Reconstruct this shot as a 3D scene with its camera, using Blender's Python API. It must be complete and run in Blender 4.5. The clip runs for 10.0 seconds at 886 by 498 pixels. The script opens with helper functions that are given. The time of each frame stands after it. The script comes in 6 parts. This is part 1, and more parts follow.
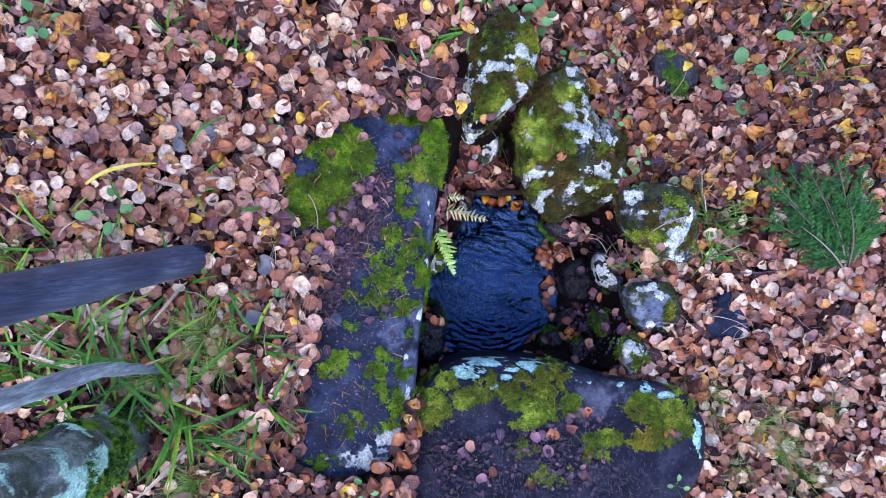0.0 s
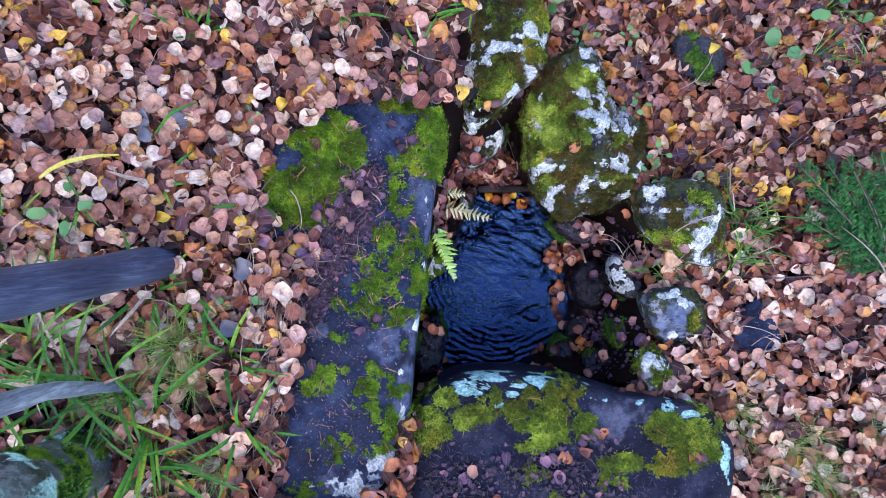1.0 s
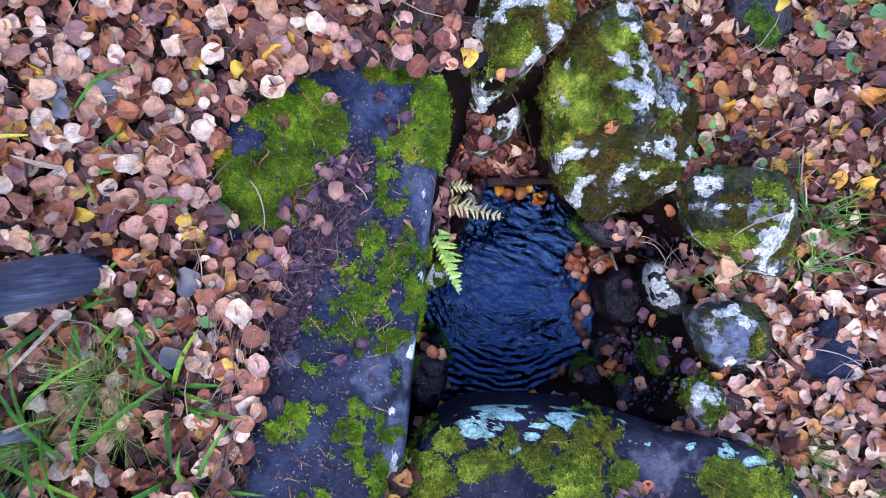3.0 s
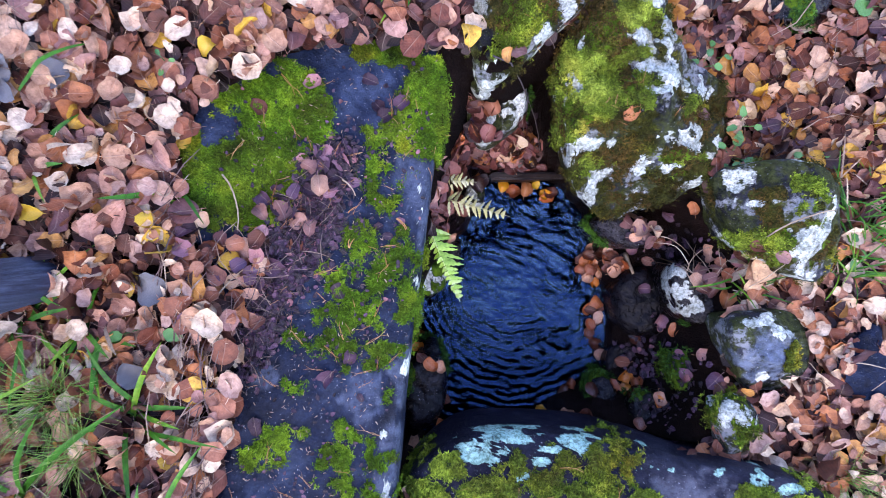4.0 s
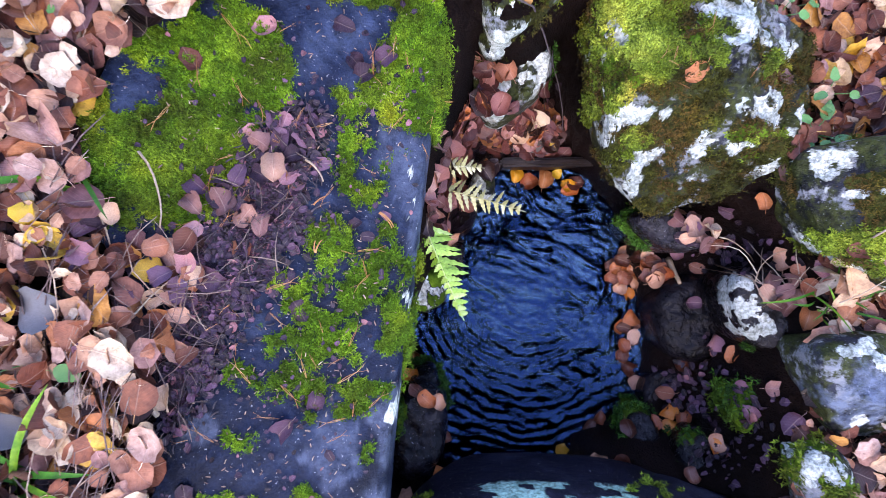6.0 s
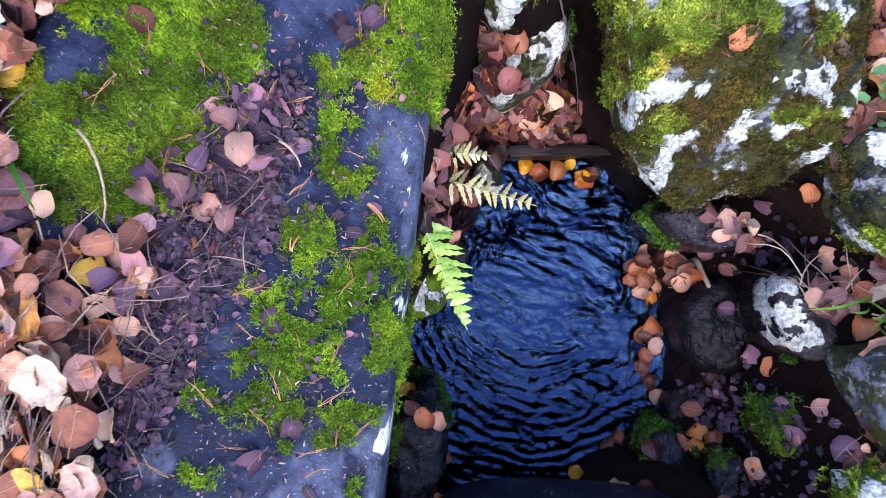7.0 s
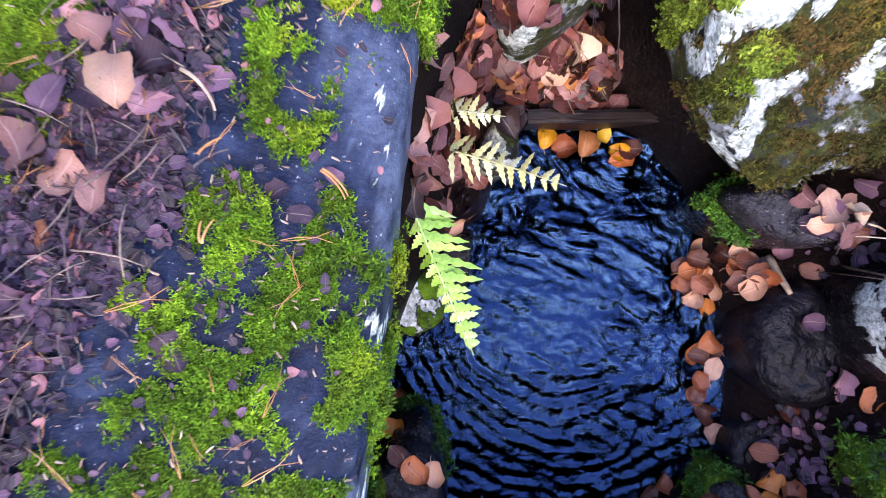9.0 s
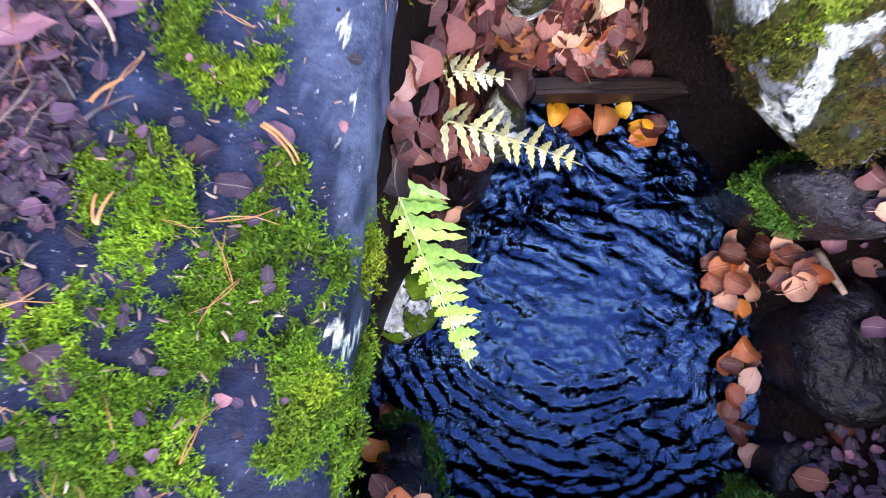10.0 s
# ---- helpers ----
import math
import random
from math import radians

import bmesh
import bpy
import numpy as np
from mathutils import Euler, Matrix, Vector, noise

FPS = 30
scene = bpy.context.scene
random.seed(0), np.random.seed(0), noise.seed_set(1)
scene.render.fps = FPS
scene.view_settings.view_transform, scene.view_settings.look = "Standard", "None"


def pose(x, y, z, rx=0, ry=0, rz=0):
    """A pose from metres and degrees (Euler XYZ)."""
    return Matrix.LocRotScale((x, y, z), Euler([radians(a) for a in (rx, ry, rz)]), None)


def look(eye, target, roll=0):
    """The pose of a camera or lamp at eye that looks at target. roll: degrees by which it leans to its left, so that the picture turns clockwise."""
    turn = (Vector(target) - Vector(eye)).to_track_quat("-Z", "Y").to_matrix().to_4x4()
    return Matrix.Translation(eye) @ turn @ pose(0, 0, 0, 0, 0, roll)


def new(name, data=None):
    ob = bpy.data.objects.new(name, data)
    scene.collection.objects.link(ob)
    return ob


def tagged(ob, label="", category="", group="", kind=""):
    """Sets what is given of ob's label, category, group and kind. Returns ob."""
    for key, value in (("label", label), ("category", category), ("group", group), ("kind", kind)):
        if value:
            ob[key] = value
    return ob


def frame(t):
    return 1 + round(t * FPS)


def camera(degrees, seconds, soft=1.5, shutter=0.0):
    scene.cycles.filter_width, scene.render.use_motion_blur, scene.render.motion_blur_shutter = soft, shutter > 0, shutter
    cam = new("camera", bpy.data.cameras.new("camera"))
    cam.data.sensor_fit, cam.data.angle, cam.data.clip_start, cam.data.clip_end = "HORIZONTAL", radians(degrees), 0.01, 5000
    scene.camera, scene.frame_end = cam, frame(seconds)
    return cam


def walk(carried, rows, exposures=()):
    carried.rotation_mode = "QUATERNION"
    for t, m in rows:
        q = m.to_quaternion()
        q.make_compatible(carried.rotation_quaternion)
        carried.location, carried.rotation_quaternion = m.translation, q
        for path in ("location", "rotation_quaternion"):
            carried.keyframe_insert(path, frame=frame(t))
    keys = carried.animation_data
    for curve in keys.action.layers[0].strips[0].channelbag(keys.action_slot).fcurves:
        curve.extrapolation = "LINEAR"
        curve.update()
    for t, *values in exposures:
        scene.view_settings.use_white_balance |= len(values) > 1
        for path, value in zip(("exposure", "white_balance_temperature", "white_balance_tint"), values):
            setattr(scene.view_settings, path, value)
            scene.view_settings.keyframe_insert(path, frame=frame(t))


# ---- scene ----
cam = camera(69.1, 10.0, soft=0.7, shutter=0.6)
METRES, EYE, TILT, LEAN, TURN = 1.4, 1.75, -90.0, 0.0, 0.0
ROWS = [
    (0.0, 0.0, 0.0, 0.0, -0.0, 0.0, 0.0),
    (0.5, 0.0016, 0.0663, 0.0031, 0.0, -0.05, 0.01),
    (1.0, 0.0013, 0.1306, 0.005, -0.01, -0.05, -0.03),
    (1.5, 0.0005, 0.1933, 0.0078, 0.0, -0.05, -0.02),
    (2.0, -0.0011, 0.2525, 0.0104, -0.02, -0.04, 0.01),
    (2.5, -0.0014, 0.3081, 0.0138, 0.01, -0.16, -0.01),
    (4.0, -0.0001, 0.46, 0.0191, -0.05, -0.27, 0.02),
    (4.5, 0.0011, 0.5125, 0.0206, -0.08, -0.24, 0.01),
    (5.0, 0.0003, 0.5632, 0.0223, -0.07, -0.21, 0.01),
    (5.5, 0.0007, 0.6122, 0.0227, -0.05, -0.28, -0.04),
    (7.0, 0.0008, 0.747, 0.02, -0.04, -0.18, -0.07),
    (7.5, -0.0029, 0.7903, 0.0186, -0.06, -0.19, -0.09),
    (8.0, -0.0026, 0.8325, 0.0186, -0.02, -0.26, -0.13),
    (8.5, -0.0008, 0.8752, 0.0171, -0.02, -0.29, -0.15),
    (9.0, 0.003, 0.9169, 0.0158, -0.03, -0.28, -0.17),
    (9.5, 0.0072, 0.9564, 0.0138, 0.02, -0.35, -0.21),
    (10.0, 0.0083, 0.9983, 0.0102, -0.0, -0.38, -0.24),
]
walk(cam, [(t, pose(0, 0, EYE, TILT, LEAN, TURN) @ pose(METRES * x, METRES * y, METRES * z, 90 + pitch, roll, yaw)) for t, x, y, z, yaw, pitch, roll in ROWS],
     exposures=((0.0, 1.66, 7450, 11), (4.5, 1.90, 8200, 11), (7.0, 2.22, 8800, 11), (8.5, 2.42, 9100, 11), (10.0, 2.52, 9300, 11)))

# ---- world, sun, exposure ----
SUN_EL, SUN_AZ = radians(52), radians(185)
world = bpy.data.worlds.new("sky")
scene.world = world
world.use_nodes = True
wn = world.node_tree.nodes
sky = wn.new("ShaderNodeTexSky")
sky.sky_type, sky.sun_disc = "NISHITA", False
sky.sun_elevation, sky.sun_rotation = SUN_EL, SUN_AZ
sky.ozone_density, sky.dust_density = 5.0, 0.2
hue = wn.new("ShaderNodeHueSaturation")
hue.inputs["Hue"].default_value = 0.518
hue.inputs["Saturation"].default_value = 1.05
world.node_tree.links.new(sky.outputs[0], hue.inputs["Color"])
world.node_tree.links.new(hue.outputs[0], wn["Background"].inputs[0])
wn["Background"].inputs[1].default_value = 0.30
sun_data = bpy.data.lights.new("sun", "SUN")
sun_data.energy, sun_data.angle, sun_data.color = 0.9, radians(60), (1.0, 0.90, 0.78)
sun = new("sun", sun_data)
sun.matrix_world = look((math.sin(SUN_AZ) * math.cos(SUN_EL) * 30, math.cos(SUN_AZ) * math.cos(SUN_EL) * 30, math.sin(SUN_EL) * 30), (0, 0, 0))


# ---- node helpers ----
class Nodes:
    """A small builder for one procedural material."""

    def __init__(self, name):
        self.mat = bpy.data.materials.new(name)
        self.mat.use_nodes = True
        self.tree = self.mat.node_tree
        self.bsdf = self.tree.nodes["Principled BSDF"]

    def put(self, kind):
        return self.tree.nodes.new(kind)

    def link(self, a, b):
        self.tree.links.new(a, b)

    def coords(self, which="Object"):
        return self.put("ShaderNodeTexCoord").outputs[which]

    def noise(self, scale, detail=5, rough=0.6, which="Object", distortion=0.0):
        n = self.put("ShaderNodeTexNoise")
        n.inputs["Scale"].default_value = scale
        n.inputs["Detail"].default_value = detail
        n.inputs["Roughness"].default_value = rough
        n.inputs["Distortion"].default_value = distortion
        self.link(self.coords(which), n.inputs["Vector"])
        return n.outputs["Fac"]

    def ramp(self, fac, stops, mode="LINEAR"):
        r = self.put("ShaderNodeValToRGB")
        el = r.color_ramp.elements
        r.color_ramp.interpolation = mode
        while len(el) < len(stops):
            el.new(0.5)
        for e, (p, c) in zip(el, stops):
            e.position = p
            e.color = (*c, 1) if len(c) == 3 else c
        self.link(fac, r.inputs[0])
        return r.outputs[0]

    def grey(self, fac, a, b):
        return self.ramp(fac, [(a, (0, 0, 0)), (b, (1, 1, 1))])

    def mix(self, fac, a, b, blend="MIX"):
        m = self.put("ShaderNodeMix")
        m.data_type, m.blend_type = "RGBA", blend
        for value, slot in ((fac, m.inputs[0]), (a, m.inputs[6]), (b, m.inputs[7])):
            if isinstance(value, (int, float)):
                slot.default_value = value
            elif isinstance(value, tuple):
                slot.default_value = (*value, 1)
            else:
                self.link(value, slot)
        return m.outputs[2]

    def math(self, op, a, b=0.0):
        m = self.put("ShaderNodeMath")
        m.operation = op
        for value, slot in ((a, m.inputs[0]), (b, m.inputs[1])):
            if isinstance(value, (int, float)):
                slot.default_value = value
            else:
                self.link(value, slot)
        return m.outputs[0]

    def attribute(self, name):
        a = self.put("ShaderNodeAttribute")
        a.attribute_name = name
        return a.outputs["Fac"]

    def bump(self, height, strength, distance):
        b = self.put("ShaderNodeBump")
        b.inputs["Strength"].default_value = strength
        b.inputs["Distance"].default_value = distance
        self.link(height, b.inputs["Height"])
        self.link(b.outputs[0], self.bsdf.inputs["Normal"])
        self.link(b.outputs[0], self.bsdf.inputs["Coat Normal"])

    def done(self, color, rough=0.6, coat=0.0, coat_rough=0.2, spec=0.5):
        for value, slot in ((color, "Base Color"), (rough, "Roughness"), (coat, "Coat Weight")):
            if isinstance(value, tuple):
                self.bsdf.inputs[slot].default_value = (*value, 1)
            elif isinstance(value, (int, float)):
                self.bsdf.inputs[slot].default_value = value
            else:
                self.link(value, self.bsdf.inputs[slot])
        self.bsdf.inputs["Coat Roughness"].default_value = coat_rough
        self.bsdf.inputs["Specular IOR Level"].default_value = spec
        return self.mat


# ---- materials ----
CREAM = [(0.28, (0.18, 0.20, 0.185)), (0.46, (0.48, 0.525, 0.475)), (0.68, (0.80, 0.82, 0.745))]
TEAL = [(0.3, (0.14, 0.29, 0.25)), (0.5, (0.33, 0.58, 0.50)), (0.75, (0.54, 0.81, 0.73))]


def stone_material(name, dark, mid, pale, wet=0.3, rough=0.45, crust_stops=CREAM, relief=1.6, mottle=0.0, worn_lit=(0.12, 0.15, 0.21)):
    """Rock with lichen crusts and a moss felt, whose places come from the mesh's own attributes."""
    n = Nodes(name)
    big, fine = n.noise(9, 6, 0.65), n.noise(70, 6, 0.7)
    rock = n.ramp(big, [(0.36, dark), (0.5, mid), (0.66, pale)])
    rock = n.mix(n.grey(fine, 0.35, 0.7), n.mix(0.55, rock, dark, "MULTIPLY"), rock)
    if mottle:
        film = n.math("MULTIPLY", n.grey(n.noise(20, 8, 0.75), 0.42, 0.52), mottle)
        rock = n.mix(film, rock, n.mix(n.grey(n.noise(90, 4, 0.7), 0.35, 0.65), (0.012, 0.013, 0.004), (0.050, 0.060, 0.014)))
        bloom = n.math("MULTIPLY", n.grey(n.math("ADD", n.noise(17, 7, 0.7), n.math("MULTIPLY", n.noise(140, 4, 0.7), 0.25)), 0.66, 0.74), mottle)
        rock = n.mix(bloom, rock, (0.21, 0.22, 0.23))
    # paler rock where rubbed, and where the slab's edge is painted as lit
    paling = n.math("MULTIPLY", n.attribute("worn_lit"), n.grey(n.noise(38, 8, 0.75), 0.34, 0.62))
    rock = n.mix(paling, rock, worn_lit)
    specks = n.grey(n.noise(260, 2, 0.5), 0.68, 0.74)
    rock = n.mix(n.math("MULTIPLY", specks, 0.45), rock, (0.45, 0.46, 0.48))
    crust = n.noise(62, 8, 0.8)
    lichen = n.math("MULTIPLY", n.attribute("lichen"), 0.52)
    crust = n.math("ADD", n.math("MULTIPLY", crust, 0.75), n.math("MULTIPLY", n.noise(210, 4, 0.7), 0.30))
    lmask = n.math("MULTIPLY", n.grey(n.math("ADD", lichen, crust), 0.88, 1.06), 0.93)
    lcol = n.ramp(n.noise(35, 5, 0.7), crust_stops)
    pits = n.grey(n.noise(170, 4, 0.7), 0.40, 0.56)
    lcol = n.mix(pits, n.mix(1.0, lcol, (0.45, 0.46, 0.42), "MULTIPLY"), lcol)
    col = n.mix(lmask, rock, lcol)
    moss = n.grey(n.math("ADD", n.attribute("moss"), n.math("MULTIPLY", n.noise(120, 4, 0.7), 0.6)), 0.68, 0.86)
    mcol = n.ramp(n.noise(28, 6, 0.7), [(0.3, (0.018, 0.034, 0.004)), (0.5, (0.058, 0.115, 0.008)), (0.7, (0.13, 0.22, 0.016))])
    col = n.mix(moss, col, mcol)
    brown = n.grey(n.math("ADD", n.attribute("moss_dull"), n.math("MULTIPLY", n.noise(130, 4, 0.7), 0.6)), 0.62, 0.90)
    col = n.mix(n.math("MULTIPLY", brown, n.math("SUBTRACT", 1.0, moss)), col, n.ramp(n.noise(36, 6, 0.75), [(0.36, (0.010, 0.009, 0.003)), (0.52, (0.030, 0.031, 0.007)), (0.68, (0.075, 0.085, 0.018))]))
    dull = n.math("MAXIMUM", n.math("MAXIMUM", moss, brown), lmask)
    r = n.math("ADD", n.math("MULTIPLY", fine, 0.25), rough - 0.1)
    r = n.math("MAXIMUM", r, n.math("MULTIPLY", dull, 0.9))
    height = n.math("ADD", n.math("MULTIPLY", fine, 0.6), n.math("MULTIPLY", n.noise(320, 3, 0.6), 0.3))
    height = n.math("ADD", height, n.math("MULTIPLY", lmask, 0.35))
    height = n.math("ADD", height, n.math("MULTIPLY", n.noise(26, 6, 0.7), relief))
    n.bump(height, 0.8, 0.006)
    return n.done(col, r, n.math("MULTIPLY", n.math("SUBTRACT", 1.0, dull), wet), 0.16, 0.1)


SLATE = stone_material("wet_slate", (0.005, 0.008, 0.019), (0.012, 0.021, 0.049), (0.042, 0.063, 0.115), 0.05, 0.5, CREAM, 0.6, 0.0, (0.064, 0.082, 0.125))
BOULDER = stone_material("grey_boulder", (0.004, 0.005, 0.008), (0.010, 0.011, 0.017), (0.050, 0.053, 0.070), 0.05, 0.6, CREAM, 2.4, 0.9)
GRANITE = stone_material("purple_grey_granite", (0.005, 0.006, 0.013), (0.012, 0.013, 0.028), (0.040, 0.042, 0.066), 0.03, 0.6, TEAL, 1.4, 0.0, (0.085, 0.09, 0.115))
WETROCK = stone_material("wet_black_rock", (0.004, 0.004, 0.005), (0.008, 0.007, 0.009), (0.024, 0.020, 0.026), 0.55, 0.24, CREAM, 2.4)



def gloss_material():
    """Black rock under a film of running water."""
    n = Nodes("streaming_black_rock")
    big, fine = n.noise(30, 6, 0.65), n.noise(110, 4, 0.6)
    col = n.ramp(big, [(0.35, (0.003, 0.003, 0.004)), (0.55, (0.008, 0.007, 0.009)), (0.75, (0.022, 0.017, 0.018))])
    n.bump(n.math("ADD", n.math("MULTIPLY", big, 0.8), n.math("MULTIPLY", fine, 0.6)), 0.7, 0.010)
    return n.done(col, n.math("ADD", n.math("MULTIPLY", fine, 0.12), 0.06), 0.0, 0.05, 0.16)


WETGLOSS = gloss_material()
STUMP = stone_material("lichened_old_wood", (0.022, 0.028, 0.030), (0.085, 0.11, 0.115), (0.25, 0.32, 0.32), 0.1, 0.65, TEAL, 3.0, 0.5)


def moss_material(name, low, mid, tip, brown=0.0):
    n = Nodes(name)
    rnd = n.put("ShaderNodeNewGeometry").outputs["Random Per Island"]
    base = n.ramp(n.noise(14, 5, 0.7), [(0.32, low), (0.5, mid), (0.66, tip)])
    base = n.mix(n.grey(n.noise(7, 3, 0.6), 0.52, 0.68), base, n.mix(1.0, base, (0.9, 0.55, 0.5), "MULTIPLY"))
    base = n.mix(n.math("MULTIPLY", n.grey(n.noise(11, 5, 0.65), 0.46, 0.58), brown), base, (0.075, 0.042, 0.012))
    col = n.mix(n.grey(rnd, 0.0, 1.0), n.mix(1.0, base, (0.30, 0.32, 0.35), "MULTIPLY"), n.mix(1.0, base, (1.6, 1.55, 1.4), "MULTIPLY"))
    n.bsdf.inputs["Subsurface Weight"].default_value = 0.0
    return n.done(col, 0.8, 0.0, 0.2, 0.12)


MOSS = moss_material("moss_green", (0.018, 0.036, 0.004), (0.070, 0.155, 0.010), (0.24, 0.42, 0.028), 0.25)
MOSS_DARK = moss_material("moss_dark_green", (0.008, 0.024, 0.006), (0.028, 0.085, 0.014), (0.07, 0.18, 0.02))
MOSS_OLIVE = moss_material("moss_olive", (0.028, 0.036, 0.007), (0.086, 0.138, 0.014), (0.30, 0.42, 0.045), 0.3)
MOSS_BRIGHT = moss_material("moss_yellow_green", (0.036, 0.050, 0.008), (0.125, 0.190, 0.020), (0.42, 0.54, 0.080), 0.25)
MOSS_BROWN = moss_material("moss_brown_green", (0.016, 0.011, 0.003), (0.034, 0.038, 0.006), (0.12, 0.15, 0.020), 0.85)

LEAF_STOPS = [(0.0, (0.038, 0.013, 0.011)), (0.08, (0.113, 0.036, 0.022)), (0.17, (0.238, 0.080, 0.042)), (0.26, (0.389, 0.160, 0.094)),
              (0.36, (0.540, 0.292, 0.193)), (0.45, (0.178, 0.053, 0.029)), (0.53, (0.691, 0.468, 0.314)), (0.60, (0.146, 0.059, 0.057)),
              (0.66, (0.432, 0.154, 0.055)), (0.73, (0.335, 0.171, 0.149)), (0.80, (0.720, 0.575, 0.405)), (0.86, (0.497, 0.270, 0.204)), (0.92, (0.540, 0.259, 0.068)), (0.975, (0.756, 0.462, 0.066))]
# tones of the lower leaves, darkened to stand in for shade between leaves
UNDER_STOPS = [(0.0, (0.010, 0.004, 0.003)), (0.14, (0.029, 0.009, 0.008)), (0.34, (0.068, 0.022, 0.015)), (0.54, (0.124, 0.040, 0.027)),
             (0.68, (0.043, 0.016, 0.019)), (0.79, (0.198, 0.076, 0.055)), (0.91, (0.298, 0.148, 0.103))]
WET_STOPS = [(0.0, (0.042, 0.021, 0.038)), (0.2, (0.099, 0.049, 0.084)), (0.45, (0.178, 0.090, 0.138)), (0.65, (0.314, 0.157, 0.197)),
             (0.78, (0.125, 0.071, 0.128)), (0.90, (0.481, 0.237, 0.237))]
PALE_STOPS = [(0.0, (0.329, 0.148, 0.090)), (0.16, (0.500, 0.286, 0.175)), (0.34, (0.681, 0.453, 0.266)), (0.48, (0.386, 0.148, 0.064)), (0.60, (0.720, 0.575, 0.405)), (0.74, (0.272, 0.088, 0.042)), (0.82, (0.720, 0.575, 0.405)), (0.92, (0.477, 0.310, 0.245))]
RUST_STOPS = [(0.0, (0.108, 0.029, 0.014)), (0.16, (0.324, 0.083, 0.028)), (0.32, (0.540, 0.162, 0.048)), (0.46, (0.670, 0.353, 0.208)), (0.56, (0.194, 0.064, 0.036)),
              (0.68, (0.626, 0.196, 0.020)), (0.80, (0.778, 0.461, 0.304)), (0.90, (0.367, 0.118, 0.060)), (0.96, (0.800, 0.392, 0.032))]
DAMP_STOPS = [(0.0, (0.040, 0.016, 0.012)), (0.12, (0.125, 0.038, 0.020)), (0.26, (0.303, 0.099, 0.038)), (0.40, (0.500, 0.304, 0.187)), (0.50, (0.067, 0.030, 0.039)),
              (0.58, (0.411, 0.180, 0.034)), (0.68, (0.357, 0.180, 0.147)), (0.76, (0.197, 0.055, 0.020)), (0.85, (0.589, 0.427, 0.246)), (0.93, (0.553, 0.322, 0.045))]
RED_STOPS = [(0.0, (0.026, 0.009, 0.008)), (0.15, (0.077, 0.022, 0.018)), (0.34, (0.154, 0.046, 0.036)), (0.52, (0.252, 0.088, 0.072)),
             (0.68, (0.360, 0.158, 0.135)), (0.80, (0.118, 0.037, 0.038)), (0.91, (0.414, 0.167, 0.063))]


def leaf_material(name, stops, single, gloss=0.36, shine=0.30):
    """A fallen leaf: its tone differs leaf by leaf, with midrib, side veins, blotches and a browner rim."""
    n = Nodes(name)
    if single:
        rnd = n.put("ShaderNodeObjectInfo").outputs["Random"]
    else:
        rnd = n.put("ShaderNodeNewGeometry").outputs["Random Per Island"]
    tone = n.ramp(rnd, stops, "CONSTANT")
    uvmap = n.put("ShaderNodeUVMap")
    uvmap.uv_map = "UVMap"
    uv = uvmap.outputs[0]
    sep = n.put("ShaderNodeSeparateXYZ")
    n.link(uv, sep.inputs[0])
    x = n.math("ABSOLUTE", n.math("SUBTRACT", sep.outputs[0], 0.5))
    rib = n.math("SUBTRACT", 1.0, n.grey(x, 0.004, 0.026))
    wave = n.math("SINE", n.math("MULTIPLY", n.math("SUBTRACT", sep.outputs[1], n.math("MULTIPLY", x, 0.9)), 48.0))
    veins = n.math("MULTIPLY", n.grey(wave, 0.8, 1.0), 0.2)
    blot = n.noise(75, 5, 0.7)
    spots = n.grey(n.noise(190, 3, 0.6), 0.66, 0.72)
    col = n.mix(n.grey(blot, 0.35, 0.7), n.mix(1.0, tone, (0.50, 0.42, 0.40), "MULTIPLY"), n.mix(1.0, tone, (1.25, 1.22, 1.18), "MULTIPLY"))
    col = n.mix(n.math("MULTIPLY", n.math("MAXIMUM", rib, veins), 0.3), col, n.mix(0.5, tone, (0.8, 0.6, 0.45)))
    far = n.math("MAXIMUM", x, n.math("ABSOLUTE", n.math("SUBTRACT", sep.outputs[1], 0.5)))
    rim = n.math("MULTIPLY", n.grey(n.math("ADD", far, n.math("MULTIPLY", n.noise(30, 3, 0.6), 0.35)), 0.42, 0.66), 0.6)
    col = n.mix(rim, col, n.mix(1.0, tone, (0.5, 0.42, 0.4), "MULTIPLY"))
    col = n.mix(n.math("MULTIPLY", spots, 0.55), col, (0.05, 0.025, 0.02))
    n.bump(n.math("ADD", n.math("MULTIPLY", blot, 0.7), n.math("MAXIMUM", rib, veins)), 0.5, 0.002)
    return n.done(col, n.math("ADD", n.math("MULTIPLY", blot, 0.3), gloss), 0.0, 0.2, shine)


LEAF = leaf_material("fallen_leaf", LEAF_STOPS, False)
LEAF_UNDER = leaf_material("under_leaf", UNDER_STOPS, False)
LEAF_PALE = leaf_material("pale_leaf", PALE_STOPS, False)
LEAF_ONE = leaf_material("fallen_leaf_single", LEAF_STOPS, True)
LEAF_PINK = leaf_material("pink_leaf", [(0.0, (0.25, 0.125, 0.11)), (0.25, (0.35, 0.185, 0.145)), (0.5, (0.17, 0.082, 0.078)), (0.75, (0.42, 0.25, 0.18))], True)
LEAF_WET = leaf_material("wet_leaf", WET_STOPS, True, 0.35)
CRUMB_STOPS = [(0.0, (0.009, 0.005, 0.012)), (0.22, (0.027, 0.015, 0.030)), (0.48, (0.058, 0.029, 0.060)), (0.68, (0.121, 0.058, 0.102)),
               (0.80, (0.035, 0.017, 0.038)), (0.94, (0.252, 0.108, 0.124))]
LEAF_LITTER = leaf_material("wet_litter", CRUMB_STOPS, False, 0.38)
LEAF_RED = leaf_material("red_brown_leaf", RED_STOPS, True, 0.22, 0.38)
